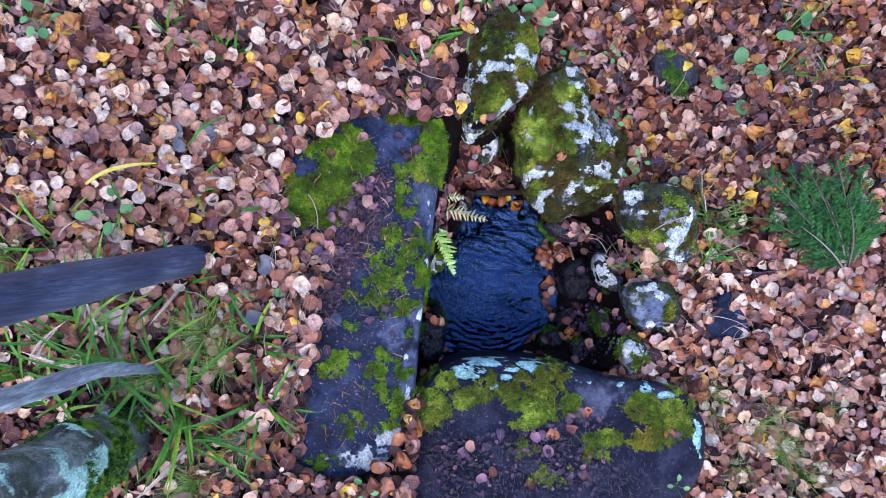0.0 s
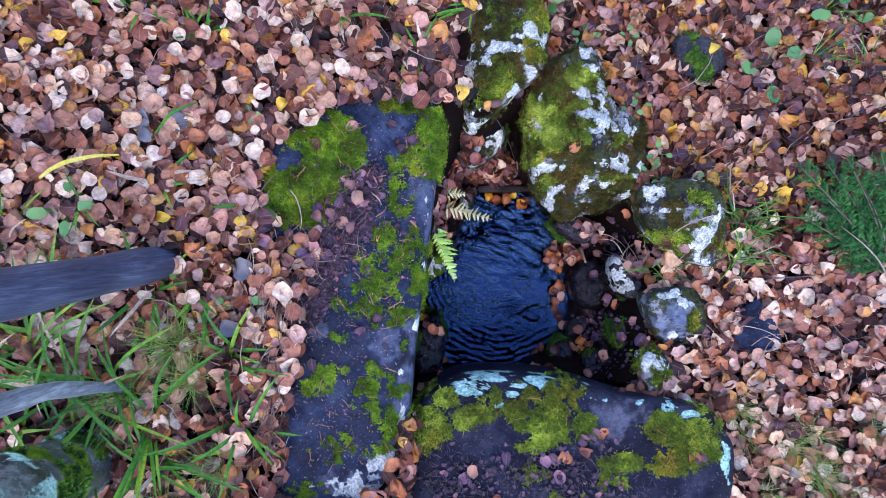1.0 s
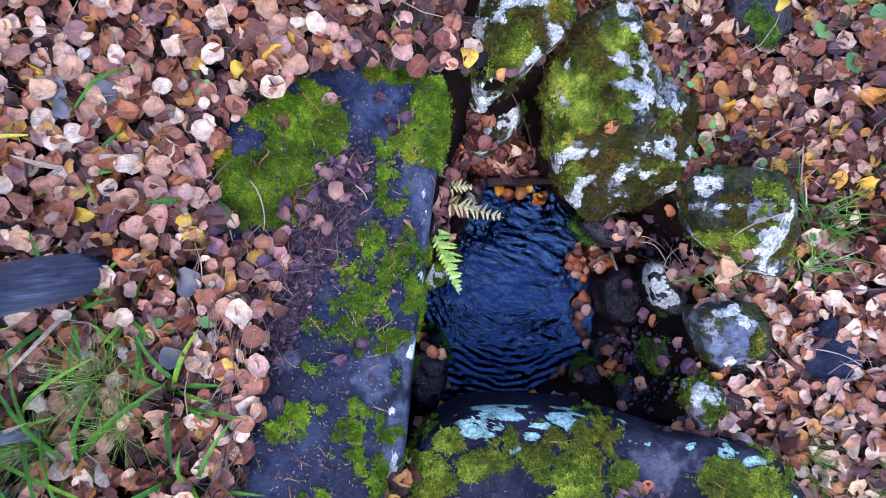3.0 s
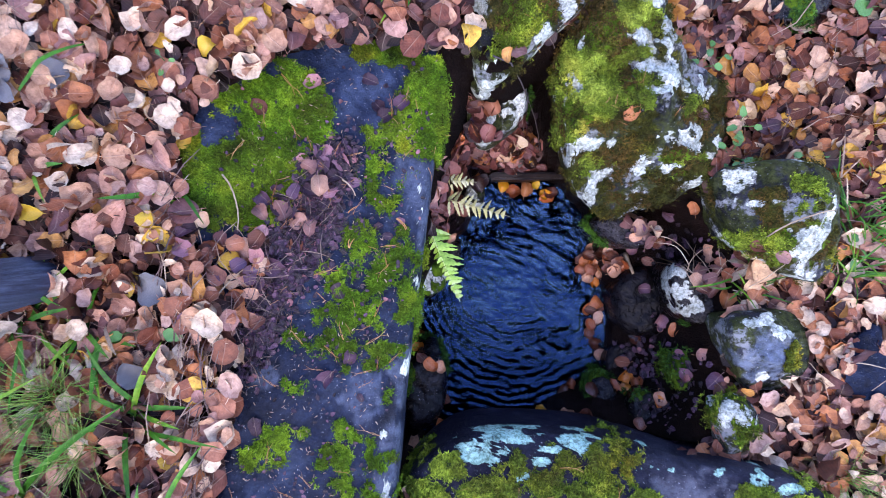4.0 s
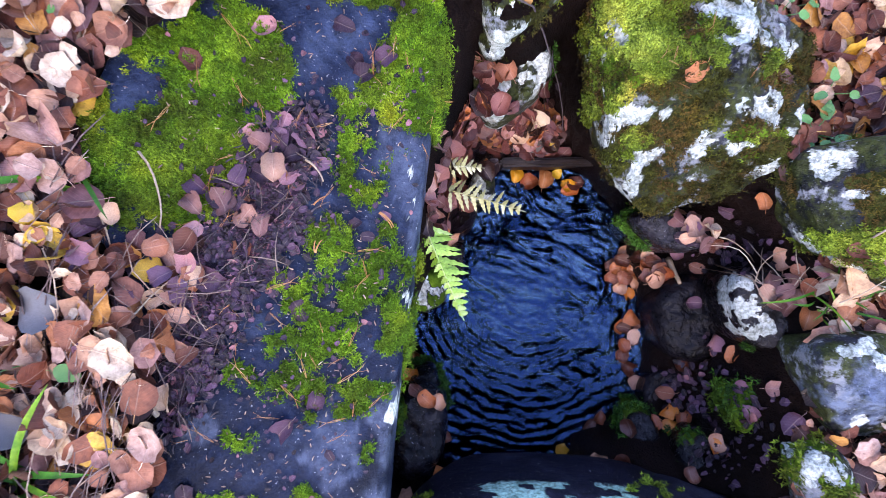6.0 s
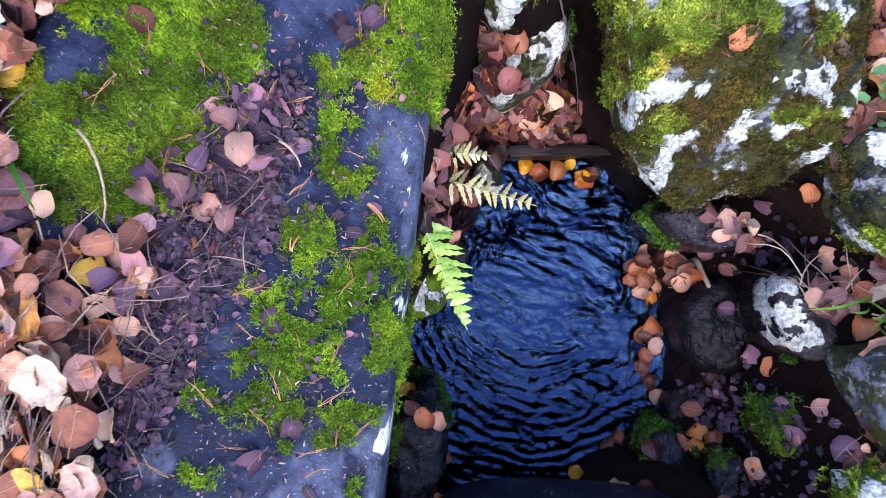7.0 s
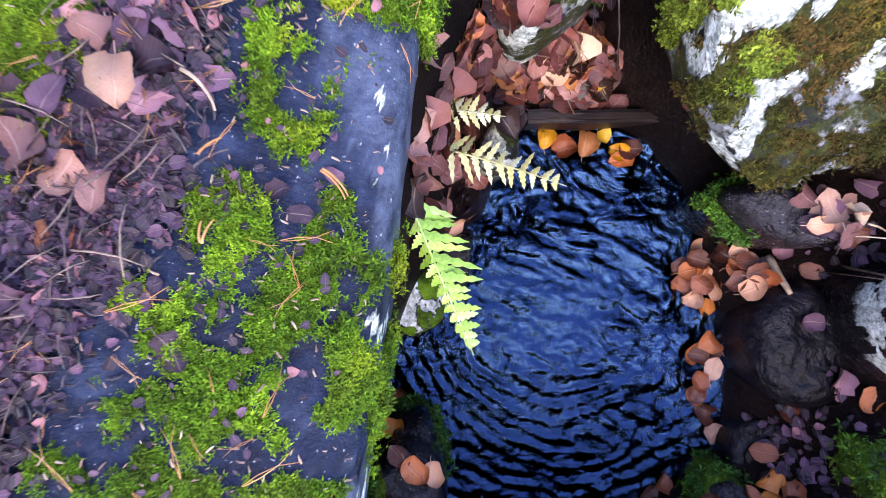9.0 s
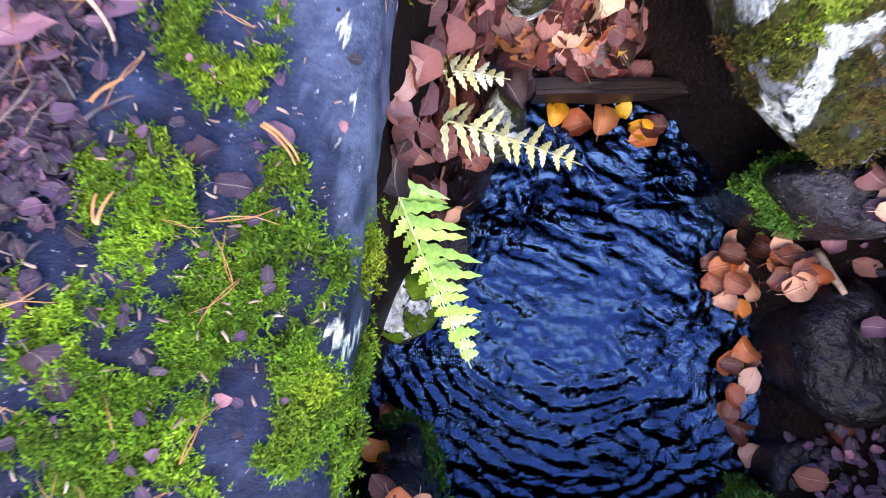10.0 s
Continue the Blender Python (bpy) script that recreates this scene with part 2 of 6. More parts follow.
LEAF_RED_MANY = leaf_material("red_brown_litter", RED_STOPS, False, 0.24, 0.34)
LEAF_RUST = leaf_material("rust_leaf", RUST_STOPS, True, 0.14, 0.6)
LEAF_RUST_MANY = leaf_material("rust_litter", DAMP_STOPS, False, 0.33)


def tinted(name, stops, rough=0.6, scale=30, spec=0.5, bump=0.3, coat=0.0, single=True):
    """A plain organic surface with two scales of variation and a tone of its own for each piece."""
    n = Nodes(name)
    if single:
        rnd = n.put("ShaderNodeObjectInfo").outputs["Random"]
    else:
        rnd = n.put("ShaderNodeNewGeometry").outputs["Random Per Island"]
    fac = n.math("ADD", n.math("MULTIPLY", n.noise(scale, 5, 0.65), 0.7), n.math("MULTIPLY", rnd, 0.3))
    fine = n.noise(scale * 8, 4, 0.6)
    col = n.ramp(fac, stops)
    col = n.mix(n.grey(fine, 0.3, 0.75), n.mix(1.0, col, (0.6, 0.6, 0.6), "MULTIPLY"), col)
    n.bump(fine, bump, 0.002)
    return n.done(col, rough, coat, 0.2, spec)


GRASS = tinted("green_grass", [(0.25, (0.014, 0.075, 0.009)), (0.5, (0.045, 0.20, 0.015)), (0.75, (0.24, 0.38, 0.03))], 0.5, 18, 0.2)
GRASS_MANY = tinted("fine_grass", [(0.25, (0.05, 0.13, 0.015)), (0.5, (0.13, 0.27, 0.03)), (0.75, (0.36, 0.42, 0.10))], 0.5, 18, single=False)
YELLOW_BLADE = tinted("yellowed_blade", [(0.25, (0.40, 0.34, 0.03)), (0.5, (0.62, 0.52, 0.05)), (0.75, (0.74, 0.66, 0.16))], 0.5, 30)
STRAW = tinted("dry_straw", [(0.25, (0.20, 0.12, 0.08)), (0.5, (0.42, 0.30, 0.20)), (0.75, (0.66, 0.54, 0.38))], 0.6, 25)
STRAW_MANY = tinted("dry_straws", [(0.25, (0.12, 0.06, 0.05)), (0.5, (0.32, 0.19, 0.13)), (0.75, (0.60, 0.45, 0.30))], 0.6, 25, single=False)
DARK_STRAW = tinted("wet_straw", [(0.25, (0.030, 0.018, 0.022)), (0.5, (0.085, 0.050, 0.046)), (0.75, (0.36, 0.25, 0.18))], 0.5, 25, single=False)
STRAW_DULL = tinted("dead_grass", [(0.25, (0.06, 0.034, 0.034)), (0.5, (0.17, 0.10, 0.085)), (0.75, (0.46, 0.34, 0.25))], 0.6, 25, single=False)
NEEDLE = tinted("orange_needle", [(0.25, (0.30, 0.10, 0.03)), (0.5, (0.48, 0.20, 0.06)), (0.75, (0.62, 0.36, 0.15))], 0.5, 25, single=False)
TWIG = tinted("dark_twig", [(0.25, (0.02, 0.014, 0.02)), (0.5, (0.055, 0.04, 0.05)), (0.75, (0.13, 0.10, 0.10))], 0.6, 60)
HERB = tinted("green_herb", [(0.25, (0.03, 0.12, 0.03)), (0.5, (0.07, 0.24, 0.05)), (0.75, (0.16, 0.36, 0.08))], 0.4, 40)
FERN_GREEN = tinted("fern_green", [(0.25, (0.16, 0.36, 0.03)), (0.5, (0.36, 0.58, 0.08)), (0.75, (0.64, 0.78, 0.32))], 0.5, 30)
FERN_PALE = tinted("fern_withered", [(0.25, (0.40, 0.36, 0.10)), (0.5, (0.58, 0.55, 0.24)), (0.75, (0.74, 0.73, 0.50))], 0.55, 30)
SPRUCE = tinted("spruce_needles", [(0.25, (0.010, 0.055, 0.018)), (0.5, (0.022, 0.125, 0.030)), (0.75, (0.075, 0.25, 0.045))], 0.6, 12, 0.12, single=False)
BARK = tinted("spruce_bark", [(0.25, (0.10, 0.06, 0.05)), (0.5, (0.22, 0.15, 0.12)), (0.75, (0.36, 0.28, 0.24))], 0.8, 60)


def ground_material():
    n = Nodes("forest_soil")
    big, fine = n.noise(6, 6, 0.65), n.noise(60, 6, 0.7)
    # soil brown sunk to near black, which paints shade into the gaps
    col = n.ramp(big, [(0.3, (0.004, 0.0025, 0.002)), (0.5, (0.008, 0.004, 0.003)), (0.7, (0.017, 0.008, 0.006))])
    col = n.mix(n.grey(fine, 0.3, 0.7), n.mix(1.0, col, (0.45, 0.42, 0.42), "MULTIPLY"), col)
    cells = n.put("ShaderNodeTexVoronoi")
    cells.inputs["Scale"].default_value = 30.0
    n.link(n.coords("Object"), cells.inputs["Vector"])
    tone = n.put("ShaderNodeSeparateColor")
    n.link(cells.outputs["Color"], tone.inputs[0])
    far = n.mix(n.grey(n.noise(1.3, 4, 0.6), 0.5, 0.68), n.mix(1.0, n.ramp(tone.outputs[0], UNDER_STOPS, "CONSTANT"), (1.75, 1.65, 1.35), "MULTIPLY"), (0.040, 0.046, 0.015))
    col = n.mix(n.math("MULTIPLY", n.attribute("far"), 1.0), col, far)
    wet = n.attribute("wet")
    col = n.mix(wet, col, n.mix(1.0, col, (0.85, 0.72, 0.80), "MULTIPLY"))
    n.bump(n.math("ADD", fine, n.noise(200, 4, 0.65)), 0.8, 0.008)
    return n.done(col, n.math("SUBTRACT", 0.85, n.math("MULTIPLY", wet, 0.5)), n.math("MULTIPLY", wet, 0.12), 0.2, 0.06)


SOIL = ground_material()


def water_material():
    """Clear dark spring water with its reflections coloured blue; a fine chop rides on the modelled rings."""
    n = Nodes("spring_water")
    b = n.bsdf.inputs
    b["Base Color"].default_value = (0.05, 0.08, 0.12, 1)
    b["Transmission Weight"].default_value = 1.0
    b["Roughness"].default_value = 0.03
    # high index and blue tint paint a stronger, bluer sky reflection
    b["IOR"].default_value = 1.75
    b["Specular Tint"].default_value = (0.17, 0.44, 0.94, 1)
    n.bump(n.math("ADD", n.noise(46, 3, 0.55, distortion=1.2), n.math("MULTIPLY", n.noise(120, 2, 0.5), 0.25)), 0.4, 0.012)
    return n.mat


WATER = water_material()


def weathered_wood(name, dark, mid, pale, axis_scale):
    n = Nodes(name)
    m = n.put("ShaderNodeMapping")
    m.inputs["Scale"].default_value = axis_scale
    n.link(n.coords("Object"), m.inputs["Vector"])
    g = n.put("ShaderNodeTexNoise")
    g.inputs["Scale"].default_value, g.inputs["Detail"].default_value, g.inputs["Roughness"].default_value = 22, 7, 0.7
    n.link(m.outputs[0], g.inputs["Vector"])
    col = n.ramp(g.outputs["Fac"], [(0.30, dark), (0.5, mid), (0.72, pale)])
    col = n.mix(n.grey(n.noise(7, 4, 0.6), 0.4, 0.65), n.mix(1.0, col, (0.6, 0.6, 0.66), "MULTIPLY"), col)
    n.bump(g.outputs["Fac"], 0.35, 0.003)
    return n.done(col, 0.5, 0.08, 0.3, 0.2)


OLD_WOOD = weathered_wood("weathered_grey_wood", (0.016, 0.021, 0.036), (0.042, 0.055, 0.092), (0.10, 0.125, 0.19), (9, 9, 0.12))
PALE_WOOD = weathered_wood("silvery_bare_wood", (0.05, 0.06, 0.065), (0.16, 0.19, 0.21), (0.36, 0.42, 0.44), (5, 5, 0.6))
PLANK_WOOD = weathered_wood("wet_brown_plank", (0.006, 0.003, 0.003), (0.016, 0.008, 0.006), (0.042, 0.021, 0.014), (0.6, 6, 6))
GREY_LEAF = tinted("grey_dead_leaf", [(0.25, (0.06, 0.058, 0.060)), (0.5, (0.15, 0.145, 0.15)), (0.75, (0.30, 0.29, 0.295))], 0.5, 60)
YELLOW = tinted("yellow_leaf", [(0.25, (0.52, 0.25, 0.02)), (0.5, (0.75, 0.46, 0.04)), (0.75, (0.82, 0.60, 0.10))], 0.4, 60)


# ---- mesh helpers ----
def sm(a, b, x):
    t = np.clip((np.asarray(x, float) - a) / (b - a), 0, 1)
    return t * t * (3 - 2 * t)


def mesh_from(name, verts, faces, material, smooth=True):
    me = bpy.data.meshes.new(name)
    me.from_pydata([tuple(map(float, v)) for v in verts], [], [tuple(map(int, f)) for f in faces])
    me.materials.append(material)
    if smooth:
        me.polygons.foreach_set("use_smooth", [True] * len(me.polygons))
    me.update()
    return me


def attribute_on(me, name, values):
    a = me.attributes.new(name, "FLOAT", "POINT")
    a.data.foreach_set("value", np.asarray(values, np.float32))


def fbm(points, scale, octaves=4):
    return np.array([noise.fractal(Vector(p) * scale, 1.0, 2.1, octaves) for p in points])


def closed_curve(points, count):
    """A smooth closed outline (Catmull-Rom) through a few corner points."""
    p = np.array(points, float)
    n = len(p)
    u = np.linspace(0, n, count, endpoint=False)
    i, f = u.astype(int), (u % 1)[:, None]
    a, b, c, d = p[(i - 1) % n], p[i % n], p[(i + 1) % n], p[(i + 2) % n]
    return 0.5 * (2 * b + (c - a) * f + (2 * a - 5 * b + 4 * c - d) * f ** 2 + (3 * b - a - 3 * c + d) * f ** 3)


def patches(xy, ellipses, ragged=1.5, freq=26.0, seed=0.0):
    """How far each place lies inside any of the ellipses, with ragged borders, 0 to 1."""
    if not ellipses:
        return np.zeros(len(xy))
    best = np.full(len(xy), -9.0)
    for cx, cy, rx, ry in ellipses:
        best = np.maximum(best, 1 - ((xy[:, 0] - cx) / rx) ** 2 - ((xy[:, 1] - cy) / ry) ** 2)
    rag = np.array([noise.fractal((x * freq + seed, y * freq, z * freq + seed), 0.7, 2.0, 5) for x, y, z in xy])
    return sm(-0.25, 0.45, best + ragged * rag)


BVH_PARTS = []


def add_catcher(me, matrix=None):
    v = [(matrix @ k.co) if matrix else k.co.copy() for k in me.vertices]
    BVH_PARTS.append((v, [tuple(p.vertices) for p in me.polygons]))


def stone_mesh(name, outline, top, depth, boxy, material, moss=(), lichen=(), tilt=(0, 0), rough=0.01, lump=0.02, rings=70, around=160,
               moss_base=0.0, lichen_base=0.0, seed=1.0, ridge=0.0, foot=0.2, thin_moss=(), dull_moss=(), bare=(), facets=(), chips=0, worn_lit=(), dull_base=0.0, undercut=0.0):
    """A stone from its outline in plan: a rounded profile from the crown to below its girth, tilted, lumpy and pitted."""
    line = closed_curve(outline, around)
    if np.sum(line[:, 0] * np.roll(line[:, 1], -1) - line[:, 1] * np.roll(line[:, 0], -1)) > 0:
        line = line[::-1]
    centre = line.mean(0)
    phi = np.linspace(0.0, 2.5, 900)
    r = np.abs(np.sin(phi)) ** boxy
    z = np.sign(np.cos(phi)) * np.abs(np.cos(phi)) ** boxy
    length = np.concatenate([[0], np.cumsum(np.hypot(np.diff(r) * 3, np.diff(z)))])
    pick = np.interp(np.linspace(0, length[-1], rings), length, np.arange(900))
    r, z = np.interp(pick, np.arange(900), r), np.interp(pick, np.arange(900), z)
    half = depth / 2
    z = np.where(z < 0, z * foot / half, z)
    verts = [(centre[0], centre[1], half)]
    for k in range(1, rings):
        ring = centre + (line - centre) * r[k]
        verts += [(x, y, z[k] * half) for x, y in ring]
    v = np.array(verts)
    faces = [(0, 1 + (j + 1) % around, 1 + j) for j in range(around)]
    for k in range(rings - 2):
        a = 1 + k * around
        faces += [(a + (j + 1) % around, a + around + (j + 1) % around, a + around + j, a + j) for j in range(around)]
    # broken faces: planes that cut the rounded form, given ones and random ones round the shoulder
    rnd = random.Random(int(seed * 100))
    reach = np.linalg.norm(line - centre, axis=1)
    cuts = [(fx, fy, fz - top + half, sx, sy) for fx, fy, fz, sx, sy in facets]
    for _ in range(chips):
        a = rnd.uniform(0, 2 * math.pi)
        far = reach[np.argmin(np.abs((np.arctan2(line[:, 1] - centre[1], line[:, 0] - centre[0]) - a + math.pi) % (2 * math.pi) - math.pi))]
        d, steep = far * rnd.uniform(0.25, 0.75), rnd.uniform(0.25, 1.1)
        cuts.append((centre[0] + d * math.cos(a), centre[1] + d * math.sin(a), half * rnd.uniform(0.75, 0.98), -steep * math.cos(a), -steep * math.sin(a)))
    for fx, fy, fz, sx, sy in cuts:
        plane = fz + sx * (v[:, 0] - fx) + sy * (v[:, 1] - fy)
        over = v[:, 2] - plane
        v[:, 2] = np.where(v[:, 2] > -half, np.maximum(plane - 0.004 * (over < 0.02), -half) * (over > 0) + v[:, 2] * (over <= 0), v[:, 2])
    keyed = v + seed * 7.3
    low, high = fbm(keyed, 5.0, 3), fbm(keyed, 30.0, 4)
    side = np.array([noise.fractal(Vector(p) * 6.0 + Vector((3, 9, 1)), 1.0, 2.0, 3) for p in keyed])
    out = v[:, :2] - centre
    out /= np.maximum(np.linalg.norm(out, axis=1), 1e-6)[:, None]
    edge = sm(0.75, 1.0, np.linalg.norm(v[:, :2] - centre, axis=1) / np.linalg.norm(line - centre, axis=1).max())
    v[:, 2] += low * lump + high * rough + tilt[0] * (v[:, 0] - centre[0]) + tilt[1] * (v[:, 1] - centre[1])
    if ridge:
        v[:, 2] += ridge * (0.35 - np.abs(side)) * sm(-half, half, v[:, 2])
    v[:, :2] += out * (side * lump * 0.35 + high * rough * 0.7)[:, None] * edge[:, None]
    v[:, :2] -= out * (undercut * sm(half * 0.55, -half, v[:, 2]) * edge)[:, None]
    v[:, 2] += top - half
    me = mesh_from(name, v, faces, material)
    # moss reaches below the girth, partly to darken the sides as shade would
    up = sm(-depth * 0.5 - 0.16, -depth * 0.5 + 0.02, v[:, 2] - top)
    m = np.maximum(patches(v, moss, 0.75, 30.0, seed), 0) * (0.3 + 0.7 * up) * (0.45 + 0.55 * sm(-0.5, -0.05, fbm(keyed, 42.0, 4)))
    if thin_moss:
        m = np.maximum(m, patches(v, thin_moss, seed=seed) * up * sm(-0.16, 0.16, fbm(keyed, 38.0, 4)))
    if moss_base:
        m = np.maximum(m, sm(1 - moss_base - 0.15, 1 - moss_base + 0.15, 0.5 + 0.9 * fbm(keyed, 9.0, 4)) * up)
    li = patches(v, lichen, seed=seed + 5, freq=34) * sm(-depth * 0.5 - 0.06, -depth * 0.5 - 0.01, v[:, 2] - top)
    if lichen_base:
        li = np.maximum(li, sm(1 - lichen_base - 0.1, 1 - lichen_base + 0.1, 0.5 + 0.9 * fbm(keyed + 40, 16.0, 4)))
    if bare:
        m = m * (1 - patches(v, bare, 0.8, seed=seed + 3))
    dull = patches(v, dull_moss, seed=seed + 8) * (0.3 + 0.7 * up) * (0.3 + 0.7 * sm(-0.4, 0.0, fbm(keyed, 42.0, 4)))
    if dull_base:
        dull = np.maximum(dull, sm(1 - dull_base - 0.12, 1 - dull_base + 0.12, 0.5 + 0.9 * fbm(keyed + 20, 15.0, 5)) * up)
    if lichen:
        m, dull = m * (1 - 0.9 * li), dull * (1 - 0.9 * li)
    attribute_on(me, "worn_lit", patches(v, worn_lit, 1.2, seed=seed + 6))
    attribute_on(me, "moss_green", m * (1 - 0.75 * dull))
    attribute_on(me, "moss_dull", dull)
    attribute_on(me, "moss", m)
    attribute_on(me, "lichen", li)
    add_catcher(me)
    return me


def part(name, me, parent, label=""):
    ob = new(name, me)
    ob.parent = parent
    if label:
        ob["label"] = label
    return ob


def soup(name, template_v, template_f, places, material, uv=None, smooth=True):
    """Many turned and scaled copies of a small shape in one mesh. places: arrays of origin, 3x3 turn-and-scale."""
    pos, rot = places
    tv, n = np.asarray(template_v, float), len(pos)
    v = np.einsum("nij,kj->nki", rot, tv) + pos[:, None, :]
    k = len(tv)
    sizes = [len(f) for f in template_f]
    flat = np.concatenate([np.array(f) for f in template_f])
    loops = (flat[None, :] + (np.arange(n) * k)[:, None]).ravel()
    me = bpy.data.meshes.new(name)
    me.vertices.add(n * k)
    me.vertices.foreach_set("co", v.reshape(-1).astype(np.float32))
    me.loops.add(len(loops))
    me.loops.foreach_set("vertex_index", loops.astype(np.int32))
    starts = np.concatenate([[0], np.cumsum(np.tile(sizes, n))])[:-1]
    me.polygons.add(len(starts))
    me.polygons.foreach_set("loop_start", starts.astype(np.int32))
    if uv is not None:
        layer = me.uv_layers.new(name="UVMap")
        layer.data.foreach_set("uv", np.tile(np.asarray(uv, np.float32)[flat], (n, 1)).ravel())
    me.materials.append(material)
    me.update(calc_edges=True)
    me.validate()
    if smooth:
        me.polygons.foreach_set("use_smooth", [True] * len(me.polygons))
    return me


def turns(yaw, tilt, toward, size, normal=None):
    """Rotation matrices: spun by yaw, tilted by tilt about a level line toward 'toward', scaled, then laid on the normal."""
    n = len(yaw)
    c, s = np.cos(yaw), np.sin(yaw)
    z, o = np.zeros(n), np.ones(n)
    spin = np.stack([np.stack([c, -s, z], -1), np.stack([s, c, z], -1), np.stack([z, z, o], -1)], 1)
    ax = np.stack([np.cos(toward), np.sin(toward), z], -1)
    ct, st = np.cos(tilt), np.sin(tilt)
    x, y = ax[:, 0], ax[:, 1]
    lean = np.stack([np.stack([ct + x * x * (1 - ct), x * y * (1 - ct), y * st], -1),
                     np.stack([x * y * (1 - ct), ct + y * y * (1 - ct), -x * st], -1),
                     np.stack([-y * st, x * st, ct], -1)], 1)
    m = lean @ spin
    if normal is not None:
        nz = normal / np.linalg.norm(normal, axis=1)[:, None]
        ref = np.tile(np.array([1.0, 0, 0]), (n, 1))
        tx = ref - nz * (ref * nz).sum(1)[:, None]
        tx /= np.linalg.norm(tx, axis=1)[:, None]
        ty = np.cross(nz, tx)
        m = np.stack([tx, ty, nz], -1) @ m
    return m * np.asarray(size)[:, None, None]


def ribbon(points, widths, fold=0.25):
    """A grass-blade strip along a line of points, folded along its middle."""
    p = np.array(points, float)
    d = np.gradient(p, axis=0)
    side = np.cross(d, (0, 0, 1.0))
    side /= np.maximum(np.linalg.norm(side, axis=1), 1e-9)[:, None]
    w = np.asarray(widths)[:, None] / 2
    lift = np.zeros_like(p)
    lift[:, 2] = np.asarray(widths) * fold
    v = np.concatenate([p - side * w + lift, p, p + side * w + lift])
    n = len(p)
    f = []
    for k in range(n - 1):
        f += [(k, n + k, n + k + 1, k + 1), (n + k, 2 * n + k, 2 * n + k + 1, n + k + 1)]
    return v, f


def rod(points, radii, sides=7):
    """A round stick along a line of points, closed at both ends."""
    p = np.array(points, float)
    d = np.gradient(p, axis=0)
    d /= np.linalg.norm(d, axis=1)[:, None]
    ref = np.array([0.3, 0.2, 1.0]) if abs(d[0][2]) < 0.9 else np.array([1.0, 0.1, 0])
    a = np.cross(d, ref)
    a /= np.linalg.norm(a, axis=1)[:, None]
    b = np.cross(d, a)
    v, f, n = [], [], len(p)
    for k in range(n):
        for j in range(sides):
            t = 2 * math.pi * j / sides
            v.append(p[k] + (a[k] * math.cos(t) + b[k] * math.sin(t)) * radii[k])
    for k in range(n - 1):
        f += [(k * sides + j, k * sides + (j + 1) % sides, (k + 1) * sides + (j + 1) % sides, (k + 1) * sides + j) for j in range(sides)]
    f.append(tuple(range(sides))[::-1])
    f.append(tuple(range((n - 1) * sides, n * sides)))
    return np.array(v), f


def join_shapes(shapes):
    v, f, base = [], [], 0
    for sv, sf in shapes:
        v.append(np.asarray(sv))
        f += [tuple(i + base for i in q) for q in sf]
        base += len(sv)
    return np.concatenate(v), f


# ---- ground ----
RIM = [(0.023, 0.377), (0.047, 0.360), (0.110, 0.335), (0.177, 0.394), (0.244, 0.411), (0.285, 0.269), (0.335, 0.194), (0.394, 0.185), (0.511, 0.132), (0.569, 0.060), (0.574, -0.048), (0.541, -0.199), (0.511, -0.332), (0.427, -0.379), (0.194, -0.365), (-0.023, -0.357), (-0.098, -0.332), (-0.098, -0.199), (-0.073, -0.048), (-0.040, 0.102)]
POOL = [(0.053, 0.201), (0.244, 0.184), (0.312, 0.134), (0.348, 0.049), (0.366, -0.041), (0.389, -0.142), (0.377, -0.244), (0.329, -0.294), (0.256, -0.340), (0.227, -0.447), (-0.026, -0.447), (-0.105, -0.379), (-0.105, -0.154), (-0.026, -0.018), (0.053, 0.072), (0.087, 0.151)]
SLAB_LINE = [(-0.176, 0.381), (-0.067, 0.378), (-0.003, 0.354), (0.007, 0.275), (-0.013, 0.169), (-0.030, 0.040), (-0.047, -0.090), (-0.064, -0.226), (-0.077, -0.378), (-0.094, -0.497), (-0.143, -0.573), (-0.219, -0.614), (-0.318, -0.614), (-0.383, -0.588), (-0.389, -0.500), (-0.371, -0.378), (-0.359, -0.257), (-0.346, -0.150), (-0.371, -0.014), (-0.424, 0.077), (-0.432, 0.169), (-0.383, 0.272), (-0.295, 0.336)]
FRONT_LINE = [(-0.087, -0.489), (-0.068, -0.400), (0.010, -0.328), (0.122, -0.310), (0.283, -0.320), (0.428, -0.355), (0.540, -0.371), (0.653, -0.394), (0.722, -0.473), (0.726, -0.577), (0.677, -0.673), (0.572, -0.746), (0.347, -0.786), (0.122, -0.794), (-0.063, -0.778), (-0.100, -0.641)]


def inside_distance(xy, poly):
    """Distance to a closed line; positive inside it."""
    p = np.array(poly)
    q = np.roll(p, -1, 0)
    xy = np.asarray(xy, float)
    best = np.full(len(xy), 1e9)
    odd = np.zeros(len(xy), bool)
    for a, b in zip(p, q):
        d = b - a
        t = np.clip(((xy - a) @ d) / (d @ d + 1e-12), 0, 1)
        best = np.minimum(best, np.hypot(*(xy - a - t[:, None] * d).T))
        cross = (a[1] > xy[:, 1]) != (b[1] > xy[:, 1])
        odd ^= cross & (xy[:, 0] < (b[0] - a[0]) * (xy[:, 1] - a[1]) / (b[1] - a[1] + 1e-12) + a[0])
    return np.where(odd, best, -best)


WATER_Z = -0.39


